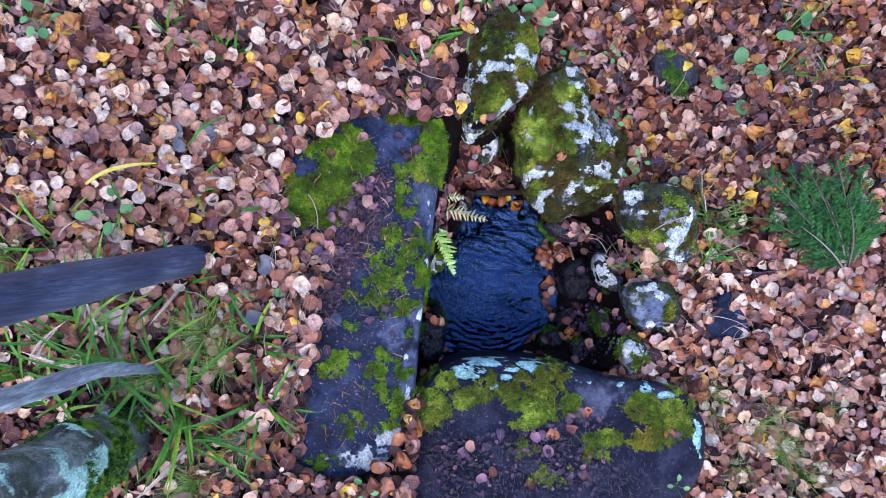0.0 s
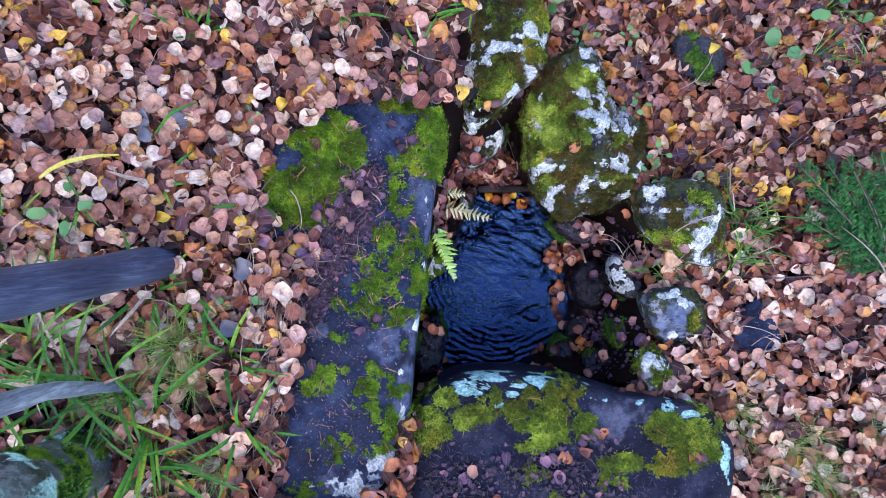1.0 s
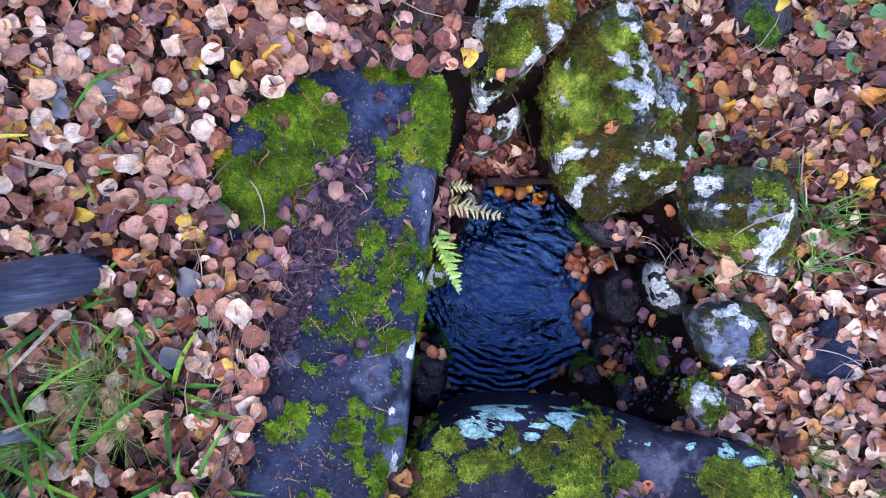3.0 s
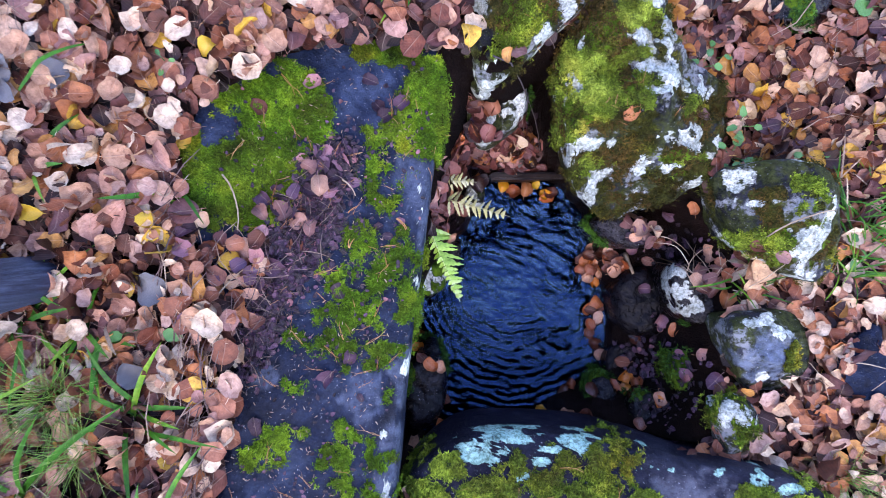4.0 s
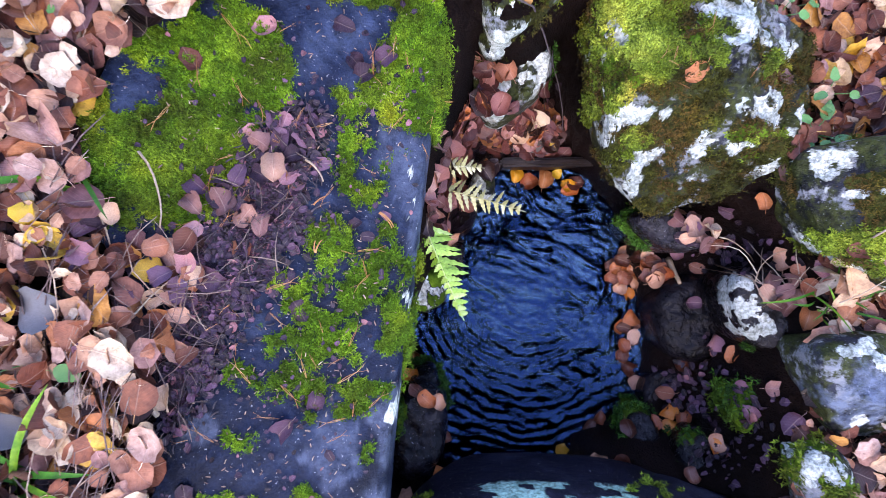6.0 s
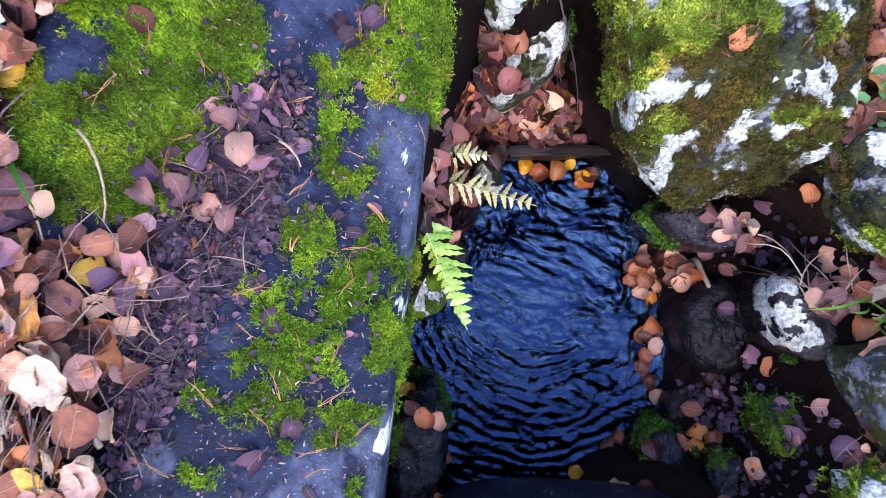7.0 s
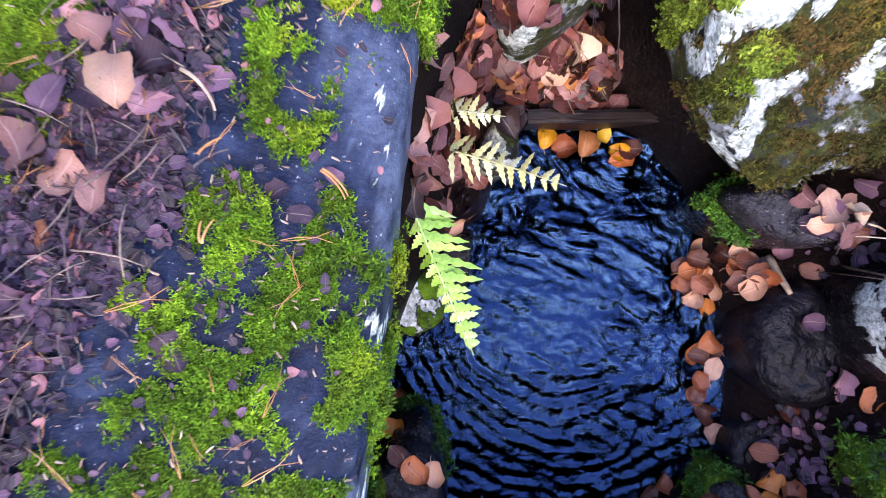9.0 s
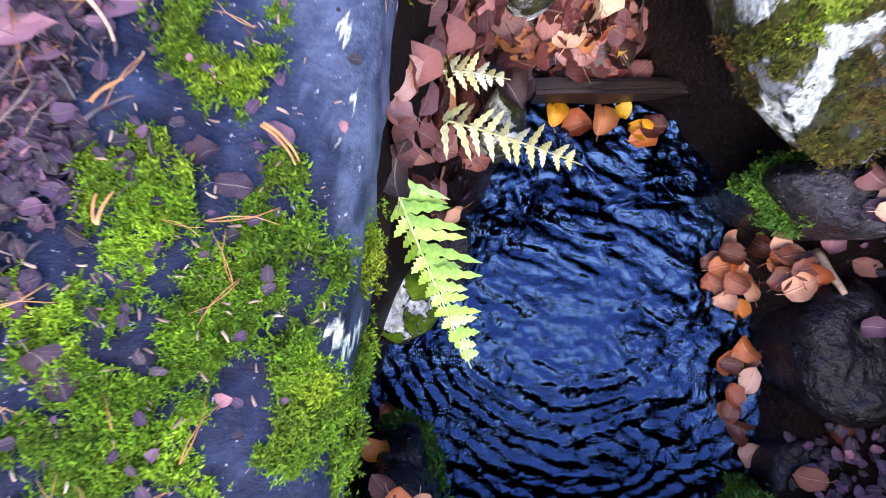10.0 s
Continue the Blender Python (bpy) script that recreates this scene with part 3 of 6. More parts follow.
def ground_height(xy, beds=1.0):
    xy = np.asarray(xy, float)
    x, y = xy[:, 0], xy[:, 1]
    base = 0.085 - 0.225 * sm(-0.42, 0.72, x) - 0.05 * sm(0.2, 0.7, y) * sm(0.0, 0.5, x)
    base = base + 0.4 * sm(3, 30, np.hypot(x, y)) * (fbm(np.c_[xy * 0.05, 0 * x], 1.0, 3) + 0.2)
    rag = np.array([noise.fractal((a * 22, b * 22, 4.0), 1.0, 2.0, 3) for a, b in xy])
    soft = np.array([noise.fractal((a * 4, b * 4, 1.0), 1.0, 2.0, 3) for a, b in xy])
    base = base + 0.022 * soft + 0.006 * rag
    shelf = -0.335 + 0.10 * sm(0.40, 0.62, x) + 0.05 * sm(-0.24, -0.36, y) + 0.085 * sm(0.17, 0.27, y) * sm(0.22, 0.13, x) + 0.02 * rag
    base = base - beds * 0.09 * sm(0.0, 0.035, inside_distance(xy, SLAB_LINE)) - beds * 0.20 * sm(-0.02, 0.04, inside_distance(xy, FRONT_LINE))
    rim = sm(0.0, 0.075, inside_distance(xy, RIM) + 0.012 * rag)
    z = base * (1 - rim) + shelf * rim
    pool = sm(-0.012, 0.04, inside_distance(xy, POOL) + 0.012 * rag)
    return np.minimum(z, z * (1 - pool) + (-0.52 + 0.02 * rag) * pool)


def build_ground():
    fine = np.linspace(-2.0, 2.0, 241)
    far = np.geomspace(2.06, 400, 34)
    line = np.concatenate([-far[::-1], fine, far])
    n = len(line)
    gx, gy = np.meshgrid(line, line)
    xy = np.c_[gx.ravel(), gy.ravel()]
    z = ground_height(xy)
    idx = np.arange(n * n).reshape(n, n)
    faces = np.stack([idx[:-1, :-1], idx[:-1, 1:], idx[1:, 1:], idx[1:, :-1]], -1).reshape(-1, 4)
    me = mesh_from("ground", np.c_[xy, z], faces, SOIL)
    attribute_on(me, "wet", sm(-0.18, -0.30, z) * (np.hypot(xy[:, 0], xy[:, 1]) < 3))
    attribute_on(me, "far", sm(1.0, 1.5, np.hypot(xy[:, 0] * 0.72, xy[:, 1])))
    add_catcher(me)
    return tagged(new("ground", me), "dark forest soil under fallen leaves, dipping to a spring", "ground", kind="structure")


ground = build_ground()


# ---- the spring's water ----
def build_water():
    xs, ys = np.linspace(-0.12, 0.46, 230), np.linspace(-0.46, 0.24, 270)
    gx, gy = np.meshgrid(xs, ys)
    x, y = gx.ravel(), gy.ravel()
    cx, cy = 0.171, -0.052
    r = np.hypot(x - cx, (y - cy) * 1.05)
    bend = np.array([noise.fractal((a * 9, b * 9, 2.0), 1.0, 2.0, 2) for a, b in zip(x, y)])
    south = sm(0.10, -0.16, y - cy)
    patchy = np.array([noise.fractal((a * 7, b * 16, 11.0), 1.0, 2.0, 3) for a, b in zip(x, y)])
    rings = np.sin(2 * math.pi * (r + 0.020 * bend) / 0.0200) * (0.00095 * south * np.clip(0.75 + 1.3 * patchy, 0.1, 1.3) + 0.00012) * sm(0.03, 0.12, r)
    # short steep wavelets, stronger in wandering patches and along the inflow
    swirl = np.array([noise.fractal((a * 6, b * 6, 21.0), 1.0, 2.0, 2) for a, b in zip(x, y)])
    lively = np.clip(0.85 + 0.9 * swirl, 0.35, 1.4)
    u, w = x + 0.05 * bend, y + 0.30 * x + 0.03 * swirl
    chop = np.array([noise.noise((a * 20, b * 42, 7.0)) + 0.42 * noise.noise((a * 62, b * 95, 3.0)) for a, b in zip(u, w)]) * 0.0085 * lively * (1 - 0.55 * south)
    z = WATER_Z + rings + chop
    n, m = len(xs), len(ys)
    idx = np.arange(n * m).reshape(m, n)
    faces = np.stack([idx[:-1, :-1], idx[:-1, 1:], idx[1:, 1:], idx[1:, :-1]], -1).reshape(-1, 4)
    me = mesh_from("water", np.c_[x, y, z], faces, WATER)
    return tagged(new("water", me), "dark clear spring water with fine rings and blue-tinted reflections", "water", kind="structure")


water = build_water()


# ---- stones ----
def stone(name, label, **kw):
    return tagged(new(name, stone_mesh(name, **kw)), label, "stone")


SLAB_MOSS = [(-0.267, 0.259, 0.081, 0.071), (-0.315, 0.182, 0.104, 0.085), (-0.374, 0.117, 0.074, 0.059), (-0.315, 0.099, 0.074, 0.050), (-0.350, 0.271, 0.033, 0.024), (-0.214, 0.241, 0.033, 0.047), (-0.089, 0.352, 0.059, 0.026), (-0.028, 0.295, 0.043, 0.062), (-0.018, 0.235, 0.038, 0.059), (-0.060, 0.218, 0.045, 0.038), (-0.028, 0.187, 0.028, 0.017)]
SLAB_BARE = [(-0.354, 0.222, 0.028, 0.026), (-0.365, 0.200, 0.017, 0.021), (-0.089, 0.313, 0.036, 0.017), (-0.273, 0.313, 0.017, 0.012), (-0.101, 0.040, 0.011, 0.017), (-0.087, -0.061, 0.014, 0.031), (-0.115, -0.115, 0.021, 0.014)]
SLAB_DENSE = [(-0.125, 0.030, 0.018, 0.016), (-0.160, -0.088, 0.020, 0.018), (-0.066, -0.075, 0.014, 0.045), (-0.110, -0.030, 0.018, 0.016), (-0.100, -0.145, 0.020, 0.011)]
SLAB_BAND = [(-0.125, 0.030, 0.055, 0.042), (-0.072, 0.016, 0.034, 0.046), (-0.125, -0.032, 0.058, 0.050), (-0.190, -0.029, 0.033, 0.028), (-0.163, -0.091, 0.044, 0.040), (-0.066, -0.055, 0.026, 0.078), (-0.113, -0.141, 0.060, 0.030), (-0.149, -0.162, 0.026, 0.022)]
SLAB_THIN = [(-0.083, 0.129, 0.045, 0.024), (-0.101, 0.108, 0.028, 0.028), (-0.155, -0.322, 0.045, 0.048), (-0.113, -0.417, 0.036, 0.040), (-0.115, 0.197, 0.031, 0.024), (-0.113, 0.158, 0.031, 0.028), (-0.238, -0.127, 0.017, 0.017), (-0.206, -0.138, 0.019, 0.014), (-0.238, -0.200, 0.017, 0.017), (-0.149, -0.378, 0.036, 0.028), (-0.099, -0.334, 0.017, 0.017), (-0.089, -0.233, 0.012, 0.017)]
SLAB_FAINT = [(-0.131, -0.468, 0.036, 0.024), (-0.285, -0.312, 0.045, 0.026), (-0.256, -0.457, 0.040, 0.031), (-0.196, -0.471, 0.019, 0.014), (-0.172, -0.127, 0.024, 0.017), (-0.220, 0.129, 0.024, 0.024), (-0.256, -0.281, 0.036, 0.012), (-0.328, -0.571, 0.060, 0.033), (-0.276, -0.298, 0.033, 0.027)]
SLAB_CRUST = [(-0.038, 0.122, 0.005, 0.010), (-0.034, 0.090, 0.004, 0.010), (-0.042, 0.066, 0.004, 0.007), (-0.024, 0.160, 0.008, 0.008), (-0.060, -0.174, 0.009, 0.026), (-0.098, -0.263, 0.007, 0.009), (-0.098, -0.283, 0.008, 0.014), (-0.094, -0.406, 0.010, 0.046), (-0.044, -0.032, 0.007, 0.019), (-0.190, -0.560, 0.085, 0.032), (-0.130, -0.500, 0.045, 0.036)]
# rubbed pale patches; the narrow ones along the right paint a lit edge
SLAB_WORN_LIT = [(-0.125, -0.222, 0.040, 0.045), (-0.044, 0.134, 0.035, 0.060), (-0.291, -0.186, 0.025, 0.025), (-0.070, -0.186, 0.022, 0.060), (-0.090, -0.330, 0.022, 0.080), (-0.105, -0.430, 0.026, 0.080), (-0.190, -0.570, 0.110, 0.045), (-0.130, -0.510, 0.050, 0.050), (-0.034, 0.070, 0.012, 0.060)]
stone_slab = stone("stone_slab", "long blue-grey wet slate slab with moss patches beside the spring",
                   outline=SLAB_LINE,
                   top=0.052, depth=0.17, boxy=0.16, material=SLATE, moss=SLAB_MOSS + SLAB_DENSE, thin_moss=SLAB_BAND + SLAB_THIN + SLAB_FAINT, bare=SLAB_BARE, lichen=SLAB_CRUST, worn_lit=SLAB_WORN_LIT,
                   foot=0.05, undercut=0.06, tilt=(-0.16, 0.0), rough=0.0035, lump=0.009, rings=120, around=300, seed=2.0)
FRONT_MOSS = [(-0.022, -0.432, 0.053, 0.043), (0.063, -0.413, 0.046, 0.028), (0.110, -0.402, 0.033, 0.025), (0.187, -0.397, 0.041, 0.031), (0.261, -0.426, 0.078, 0.048), (0.290, -0.389, 0.046, 0.031), (0.347, -0.428, 0.028, 0.033), (0.220, -0.474, 0.043, 0.020), (0.564, -0.438, 0.073, 0.045), (0.627, -0.471, 0.058, 0.053), (0.435, -0.517, 0.053, 0.025), (0.564, -0.517, 0.066, 0.030)]
FRONT_THIN = [(0.148, -0.366, 0.085, 0.021), (0.233, -0.352, 0.070, 0.031), (0.310, -0.350, 0.039, 0.026), (-0.051, -0.393, 0.036, 0.064), (0.019, -0.371, 0.052, 0.026), (-0.044, -0.476, 0.050, 0.025), (0.414, -0.558, 0.053, 0.025), (0.297, -0.617, 0.062, 0.025), (0.654, -0.465, 0.047, 0.062), (0.211, -0.543, 0.047, 0.022)]
front_stone = stone("front_boulder", "broad purple-grey boulder with moss tufts and pale green lichen",
                    outline=FRONT_LINE,
                    top=-0.005, depth=0.15, foot=0.20, boxy=0.30, material=GRANITE, moss=FRONT_MOSS, thin_moss=FRONT_THIN, bare=[(0.435, -0.415, 0.060, 0.040), (0.420, -0.460, 0.050, 0.030), (0.160, -0.455, 0.060, 0.022)], worn_lit=[(0.440, -0.405, 0.075, 0.030), (0.400, -0.440, 0.05, 0.03)],
                    lichen=[(0.069, -0.341, 0.057, 0.020), (0.114, -0.316, 0.058, 0.011), (0.239, -0.322, 0.034, 0.016), (0.175, -0.356, 0.016, 0.009), (0.195, -0.334, 0.029, 0.008), (0.357, -0.365, 0.023, 0.005), (0.390, -0.368, 0.018, 0.004), (0.145, -0.382, 0.018, 0.010), (0.492, -0.376, 0.015, 0.007), (0.562, -0.386, 0.026, 0.014), (0.619, -0.404, 0.033, 0.010), (0.384, -0.339, 0.031, 0.004), (0.699, -0.520, 0.013, 0.050)],
                    tilt=(0.0, -0.10), rough=0.004, lump=0.014, rings=100, around=260, seed=4.0)
big_stone = stone("mossy_boulder", "large mossy boulder with white lichen beside the spring",
                  outline=[(0.211, 0.367), (0.249, 0.448), (0.327, 0.502), (0.387, 0.489), (0.409, 0.383), (0.510, 0.327), (0.559, 0.270), (0.549, 0.200), (0.489, 0.140), (0.351, 0.086), (0.273, 0.119), (0.232, 0.193), (0.216, 0.291)],
                  top=0.025, depth=0.26, foot=0.12, boxy=0.42, material=BOULDER, lichen_base=0.10, dull_base=0.40,
                  moss=[(0.304, 0.388, 0.064, 0.056), (0.266, 0.336, 0.057, 0.056), (0.338, 0.427, 0.037, 0.030), (0.248, 0.274, 0.045, 0.045), (0.316, 0.293, 0.050, 0.035), (0.222, 0.240, 0.022, 0.024)],
                  thin_moss=[(0.441, 0.182, 0.044, 0.021), (0.452, 0.264, 0.037, 0.020), (0.286, 0.172, 0.039, 0.023)],
                  dull_moss=[(0.283, 0.154, 0.058, 0.047), (0.364, 0.142, 0.069, 0.040), (0.314, 0.118, 0.059, 0.024), (0.449, 0.175, 0.047, 0.026), (0.410, 0.141, 0.056, 0.026), (0.453, 0.262, 0.045, 0.025), (0.477, 0.313, 0.020, 0.022), (0.320, 0.242, 0.050, 0.018), (0.489, 0.264, 0.025, 0.037), (0.211, 0.276, 0.017, 0.050)],
                  lichen=[(0.213, 0.306, 0.019, 0.011), (0.206, 0.210, 0.011, 0.041), (0.228, 0.189, 0.021, 0.017), (0.259, 0.208, 0.041, 0.012), (0.239, 0.148, 0.013, 0.012), (0.292, 0.105, 0.040, 0.011), (0.390, 0.319, 0.030, 0.027), (0.372, 0.293, 0.027, 0.010), (0.427, 0.212, 0.046, 0.018), (0.462, 0.236, 0.023, 0.018), (0.514, 0.212, 0.017, 0.017), (0.476, 0.145, 0.022, 0.016), (0.366, 0.172, 0.018, 0.022), (0.361, 0.447, 0.030, 0.010), (0.385, 0.406, 0.010, 0.020), (0.465, 0.306, 0.015, 0.012)],
                  facets=[(0.30, 0.232, -0.012, 0.0, 1.15), (0.36, 0.30, 0.012, -0.12, -0.10), (0.40, 0.33, 0.0, -0.75, 0.1), (0.45, 0.22, -0.02, -0.5, 0.25), (0.235, 0.28, -0.01, 1.3, 0.0)],
                  tilt=(0.0, 0.0), rough=0.014, lump=0.026, rings=110, around=260, seed=5.0, ridge=0.03)
back_stone = stone("lichen_boulder", "tall grey boulder with moss and white lichen crusts",
                   outline=[(0.016, 0.513), (0.075, 0.600), (0.156, 0.648), (0.229, 0.622), (0.260, 0.513), (0.250, 0.448), (0.188, 0.392), (0.120, 0.330), (0.068, 0.314), (0.039, 0.383)],
                   top=0.03, depth=0.24, foot=0.25, boxy=0.40, material=BOULDER, lichen_base=0.12, dull_base=0.4,
                   moss=[(0.142, 0.421, 0.057, 0.037), (0.218, 0.485, 0.030, 0.044), (0.224, 0.560, 0.034, 0.060), (0.117, 0.372, 0.037, 0.022), (0.041, 0.409, 0.017, 0.020)],
                   thin_moss=[(0.101, 0.563, 0.061, 0.040), (0.080, 0.535, 0.042, 0.020), (0.179, 0.535, 0.037, 0.020)],
                   lichen=[(0.142, 0.485, 0.068, 0.018), (0.063, 0.446, 0.022, 0.037), (0.092, 0.493, 0.030, 0.015), (0.210, 0.428, 0.024, 0.024), (0.179, 0.384, 0.025, 0.018), (0.086, 0.316, 0.032, 0.027)],
                   facets=[(0.13, 0.40, 0.02, 0.0, 0.45), (0.20, 0.45, 0.015, -0.7, 0.2), (0.06, 0.45, 0.01, 0.9, 0.0)],
                   tilt=(0.0, 0.04), rough=0.012, lump=0.03, rings=80, around=200, seed=6.5, ridge=0.04)
wedge_stone = stone("wedge_stone", "small dark stone with large white lichen patches",
                    outline=[(0.048, 0.295), (0.092, 0.332), (0.150, 0.346), (0.170, 0.325), (0.157, 0.274), (0.089, 0.227), (0.058, 0.247)],
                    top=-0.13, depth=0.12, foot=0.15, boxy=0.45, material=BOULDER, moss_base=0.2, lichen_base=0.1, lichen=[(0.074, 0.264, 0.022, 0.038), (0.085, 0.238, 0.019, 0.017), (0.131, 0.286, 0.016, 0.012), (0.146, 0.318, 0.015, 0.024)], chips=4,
                    rough=0.008, lump=0.016, rings=50, around=120, seed=8.0)
speckled_stone = stone("speckled_stone", "rounded blue-grey stone speckled with lichen and moss",
                       outline=[(0.498, 0.147), (0.551, 0.176), (0.632, 0.179), (0.685, 0.155), (0.708, 0.074), (0.714, -0.006), (0.682, -0.040), (0.608, -0.011), (0.540, 0.042)],
                       top=0.0, depth=0.17, foot=0.18, boxy=0.40, material=BOULDER, lichen_base=0.24, dull_base=0.40,
                       moss=[(0.585, 0.026, 0.063, 0.033), (0.532, 0.035, 0.033, 0.020)], thin_moss=[(0.640, 0.066, 0.030, 0.040), (0.62, 0.13, 0.03, 0.02), (0.68, 0.0, 0.03, 0.03)],
                       lichen=[(0.527, 0.146, 0.024, 0.022), (0.505, 0.085, 0.012, 0.014), (0.565, 0.101, 0.018, 0.008), (0.660, -0.026, 0.026, 0.008)],
                       chips=5, tilt=(0.02, 0.02), rough=0.010, lump=0.022, rings=70, around=170, seed=9.0, ridge=0.03)
smooth_stone = stone("smooth_stone", "smooth grey pointed stone with a pale lichen cap",
                     outline=[(0.522, -0.117), (0.568, -0.094), (0.647, -0.097), (0.673, -0.146), (0.673, -0.204), (0.631, -0.255), (0.581, -0.248), (0.539, -0.195)],
                     top=-0.055, depth=0.13, foot=0.15, boxy=0.42, material=BOULDER, moss=[(0.636, -0.173, 0.012, 0.030)], chips=4, worn_lit=[(0.590, -0.175, 0.05, 0.05)],
                     lichen=[(0.580, -0.108, 0.040, 0.012), (0.606, -0.122, 0.018, 0.018), (0.633, -0.134, 0.009, 0.013), (0.591, -0.218, 0.013, 0.012)],
                     rough=0.004, lump=0.022, rings=70, around=170, seed=11.0, ridge=0.02)
crusted_stone = stone("crusted_stone", "small mossy stone crusted with pale green lichen",
                      outline=[(0.508, -0.274), (0.544, -0.251), (0.581, -0.271), (0.591, -0.322), (0.568, -0.360), (0.521, -0.354)],
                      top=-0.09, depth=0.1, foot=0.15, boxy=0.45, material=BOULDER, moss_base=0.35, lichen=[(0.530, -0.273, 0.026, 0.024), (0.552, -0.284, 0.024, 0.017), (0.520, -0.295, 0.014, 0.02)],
                      rough=0.008, lump=0.02, rings=50, around=120, seed=12.0)
white_stone = stone("pale_crusted_stone", "dark wet stone with a creamy white lichen edge",
                    outline=[(0.462, -0.021), (0.493, -0.002), (0.552, -0.012), (0.591, -0.060), (0.571, -0.128), (0.523, -0.134), (0.484, -0.119), (0.460, -0.070)],
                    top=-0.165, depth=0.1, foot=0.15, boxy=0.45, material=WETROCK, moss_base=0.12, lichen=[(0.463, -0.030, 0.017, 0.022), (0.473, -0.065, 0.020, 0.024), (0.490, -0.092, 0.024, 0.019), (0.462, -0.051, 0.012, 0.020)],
                    rough=0.006, lump=0.015, rings=60, around=140, seed=13.0)
round_stone = stone("wet_round_stone", "round black wet stone glistening in the spring",
                    outline=[(0.370, -0.080), (0.390, -0.036), (0.437, -0.018), (0.486, -0.042), (0.504, -0.100), (0.484, -0.158), (0.430, -0.174), (0.384, -0.146)],
                    top=-0.285, depth=0.11, foot=0.12, boxy=0.55, material=WETGLOSS, rough=0.005, lump=0.014, rings=60, around=140, seed=14.0)
low_stone = stone("wet_flat_stone", "flat black wet stone at the water's edge",
                  outline=[(0.371, -0.217), (0.396, -0.193), (0.462, -0.186), (0.502, -0.217), (0.498, -0.268), (0.451, -0.293), (0.396, -0.286), (0.369, -0.262)],
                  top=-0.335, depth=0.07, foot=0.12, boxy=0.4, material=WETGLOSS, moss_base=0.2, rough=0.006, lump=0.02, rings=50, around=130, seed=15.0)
slate_plate = stone("slate_plate", "flat dark blue slate lying half under leaves",
                    outline=[(0.752, -0.197), (0.791, -0.147), (0.829, -0.123), (0.868, -0.177), (0.891, -0.238), (0.854, -0.270), (0.791, -0.267), (0.752, -0.247)],
                    top=-0.115, depth=0.05, boxy=0.2, material=SLATE, rough=0.003, lump=0.006, rings=40, around=100, seed=16.0)

DARK_STONES = [
    ("mossy_wall_stone", [(-0.087, -0.293), (-0.066, -0.212), (-0.022, -0.198), (0.007, -0.235), (0.005, -0.308), (-0.024, -0.350), (-0.071, -0.355)], -0.22, 0.3, 17.0),
    ("mossy_wall_stone", [(-0.002, 0.012), (0.016, 0.033), (0.040, 0.040), (0.042, -0.002), (0.031, -0.034), (0.005, -0.052)], -0.315, 0.0, 19.0),
    ("mossy_wall_stone", [(0.324, -0.277), (0.353, -0.258), (0.384, -0.287), (0.382, -0.340), (0.343, -0.350), (0.322, -0.324)], -0.29, 0.45, 20.0),
    ("mossy_wall_stone", [(0.398, -0.304), (0.434, -0.279), (0.481, -0.294), (0.491, -0.344), (0.449, -0.376), (0.405, -0.362)], -0.22, 0.5, 21.0),
    ("mossy_wall_stone", [(0.468, -0.207), (0.505, -0.183), (0.554, -0.197), (0.572, -0.246), (0.535, -0.290), (0.486, -0.278)], -0.19, 0.6, 22.0),
    ("mossy_wall_stone", [(0.310, 0.072), (0.345, 0.095), (0.400, 0.082), (0.445, 0.047), (0.410, 0.022), (0.355, 0.027)], -0.20, 0.3, 23.0),
    ("mossy_wall_stone", [(0.604, 0.552), (0.652, 0.577), (0.728, 0.556), (0.753, 0.494), (0.703, 0.449), (0.627, 0.461)], -0.11, 0.4, 24.0),
    ("mossy_wall_stone", [(0.269, 0.530), (0.297, 0.560), (0.338, 0.547), (0.348, 0.514), (0.309, 0.478), (0.273, 0.491)], -0.10, 0.3, 25.0),
    ("mossy_wall_stone", [(-0.070, -0.214), (-0.016, -0.187), (0.011, -0.286), (-0.025, -0.358), (-0.070, -0.331)], -0.27, 0.3, 26.0),
    ("mossy_wall_stone", [(0.549, -0.165), (0.583, -0.179), (0.592, -0.241), (0.563, -0.256), (0.544, -0.222)], -0.20, 0.45, 27.0),
]
wall_stones = []
for nm, line, top, mossy, sd in DARK_STONES:
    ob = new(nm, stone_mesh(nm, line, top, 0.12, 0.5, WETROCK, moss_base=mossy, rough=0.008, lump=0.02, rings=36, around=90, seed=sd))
    wall_stones.append(tagged(ob, "dark damp stone with thin moss lining the spring", "stone", "stones lining the spring"))

# two stones whose crusts stand out
fern_stone = stone("capped_stone", "damp stone with a white lichen cap below the fern",
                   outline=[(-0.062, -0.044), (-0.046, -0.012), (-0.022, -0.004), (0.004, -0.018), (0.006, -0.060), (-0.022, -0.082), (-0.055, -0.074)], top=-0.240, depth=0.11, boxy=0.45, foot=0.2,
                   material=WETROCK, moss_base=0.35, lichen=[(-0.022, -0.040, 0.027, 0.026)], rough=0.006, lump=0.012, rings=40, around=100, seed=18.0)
pale_wedge = stone("lichen_wedge", "small pointed stone white with lichen beside the water",
                   outline=[(0.046, 0.135), (0.062, 0.166), (0.079, 0.170), (0.090, 0.147), (0.088, 0.120), (0.069, 0.105), (0.049, 0.113)], top=-0.235, depth=0.14, boxy=0.5,
                   material=BOULDER, lichen=[(0.062, 0.136, 0.020, 0.024), (0.047, 0.111, 0.013, 0.008)], rough=0.006, lump=0.012, rings=40, around=100, seed=31.0)

# ---- catcher for things that fell from above ----
from mathutils.bvhtree import BVHTree

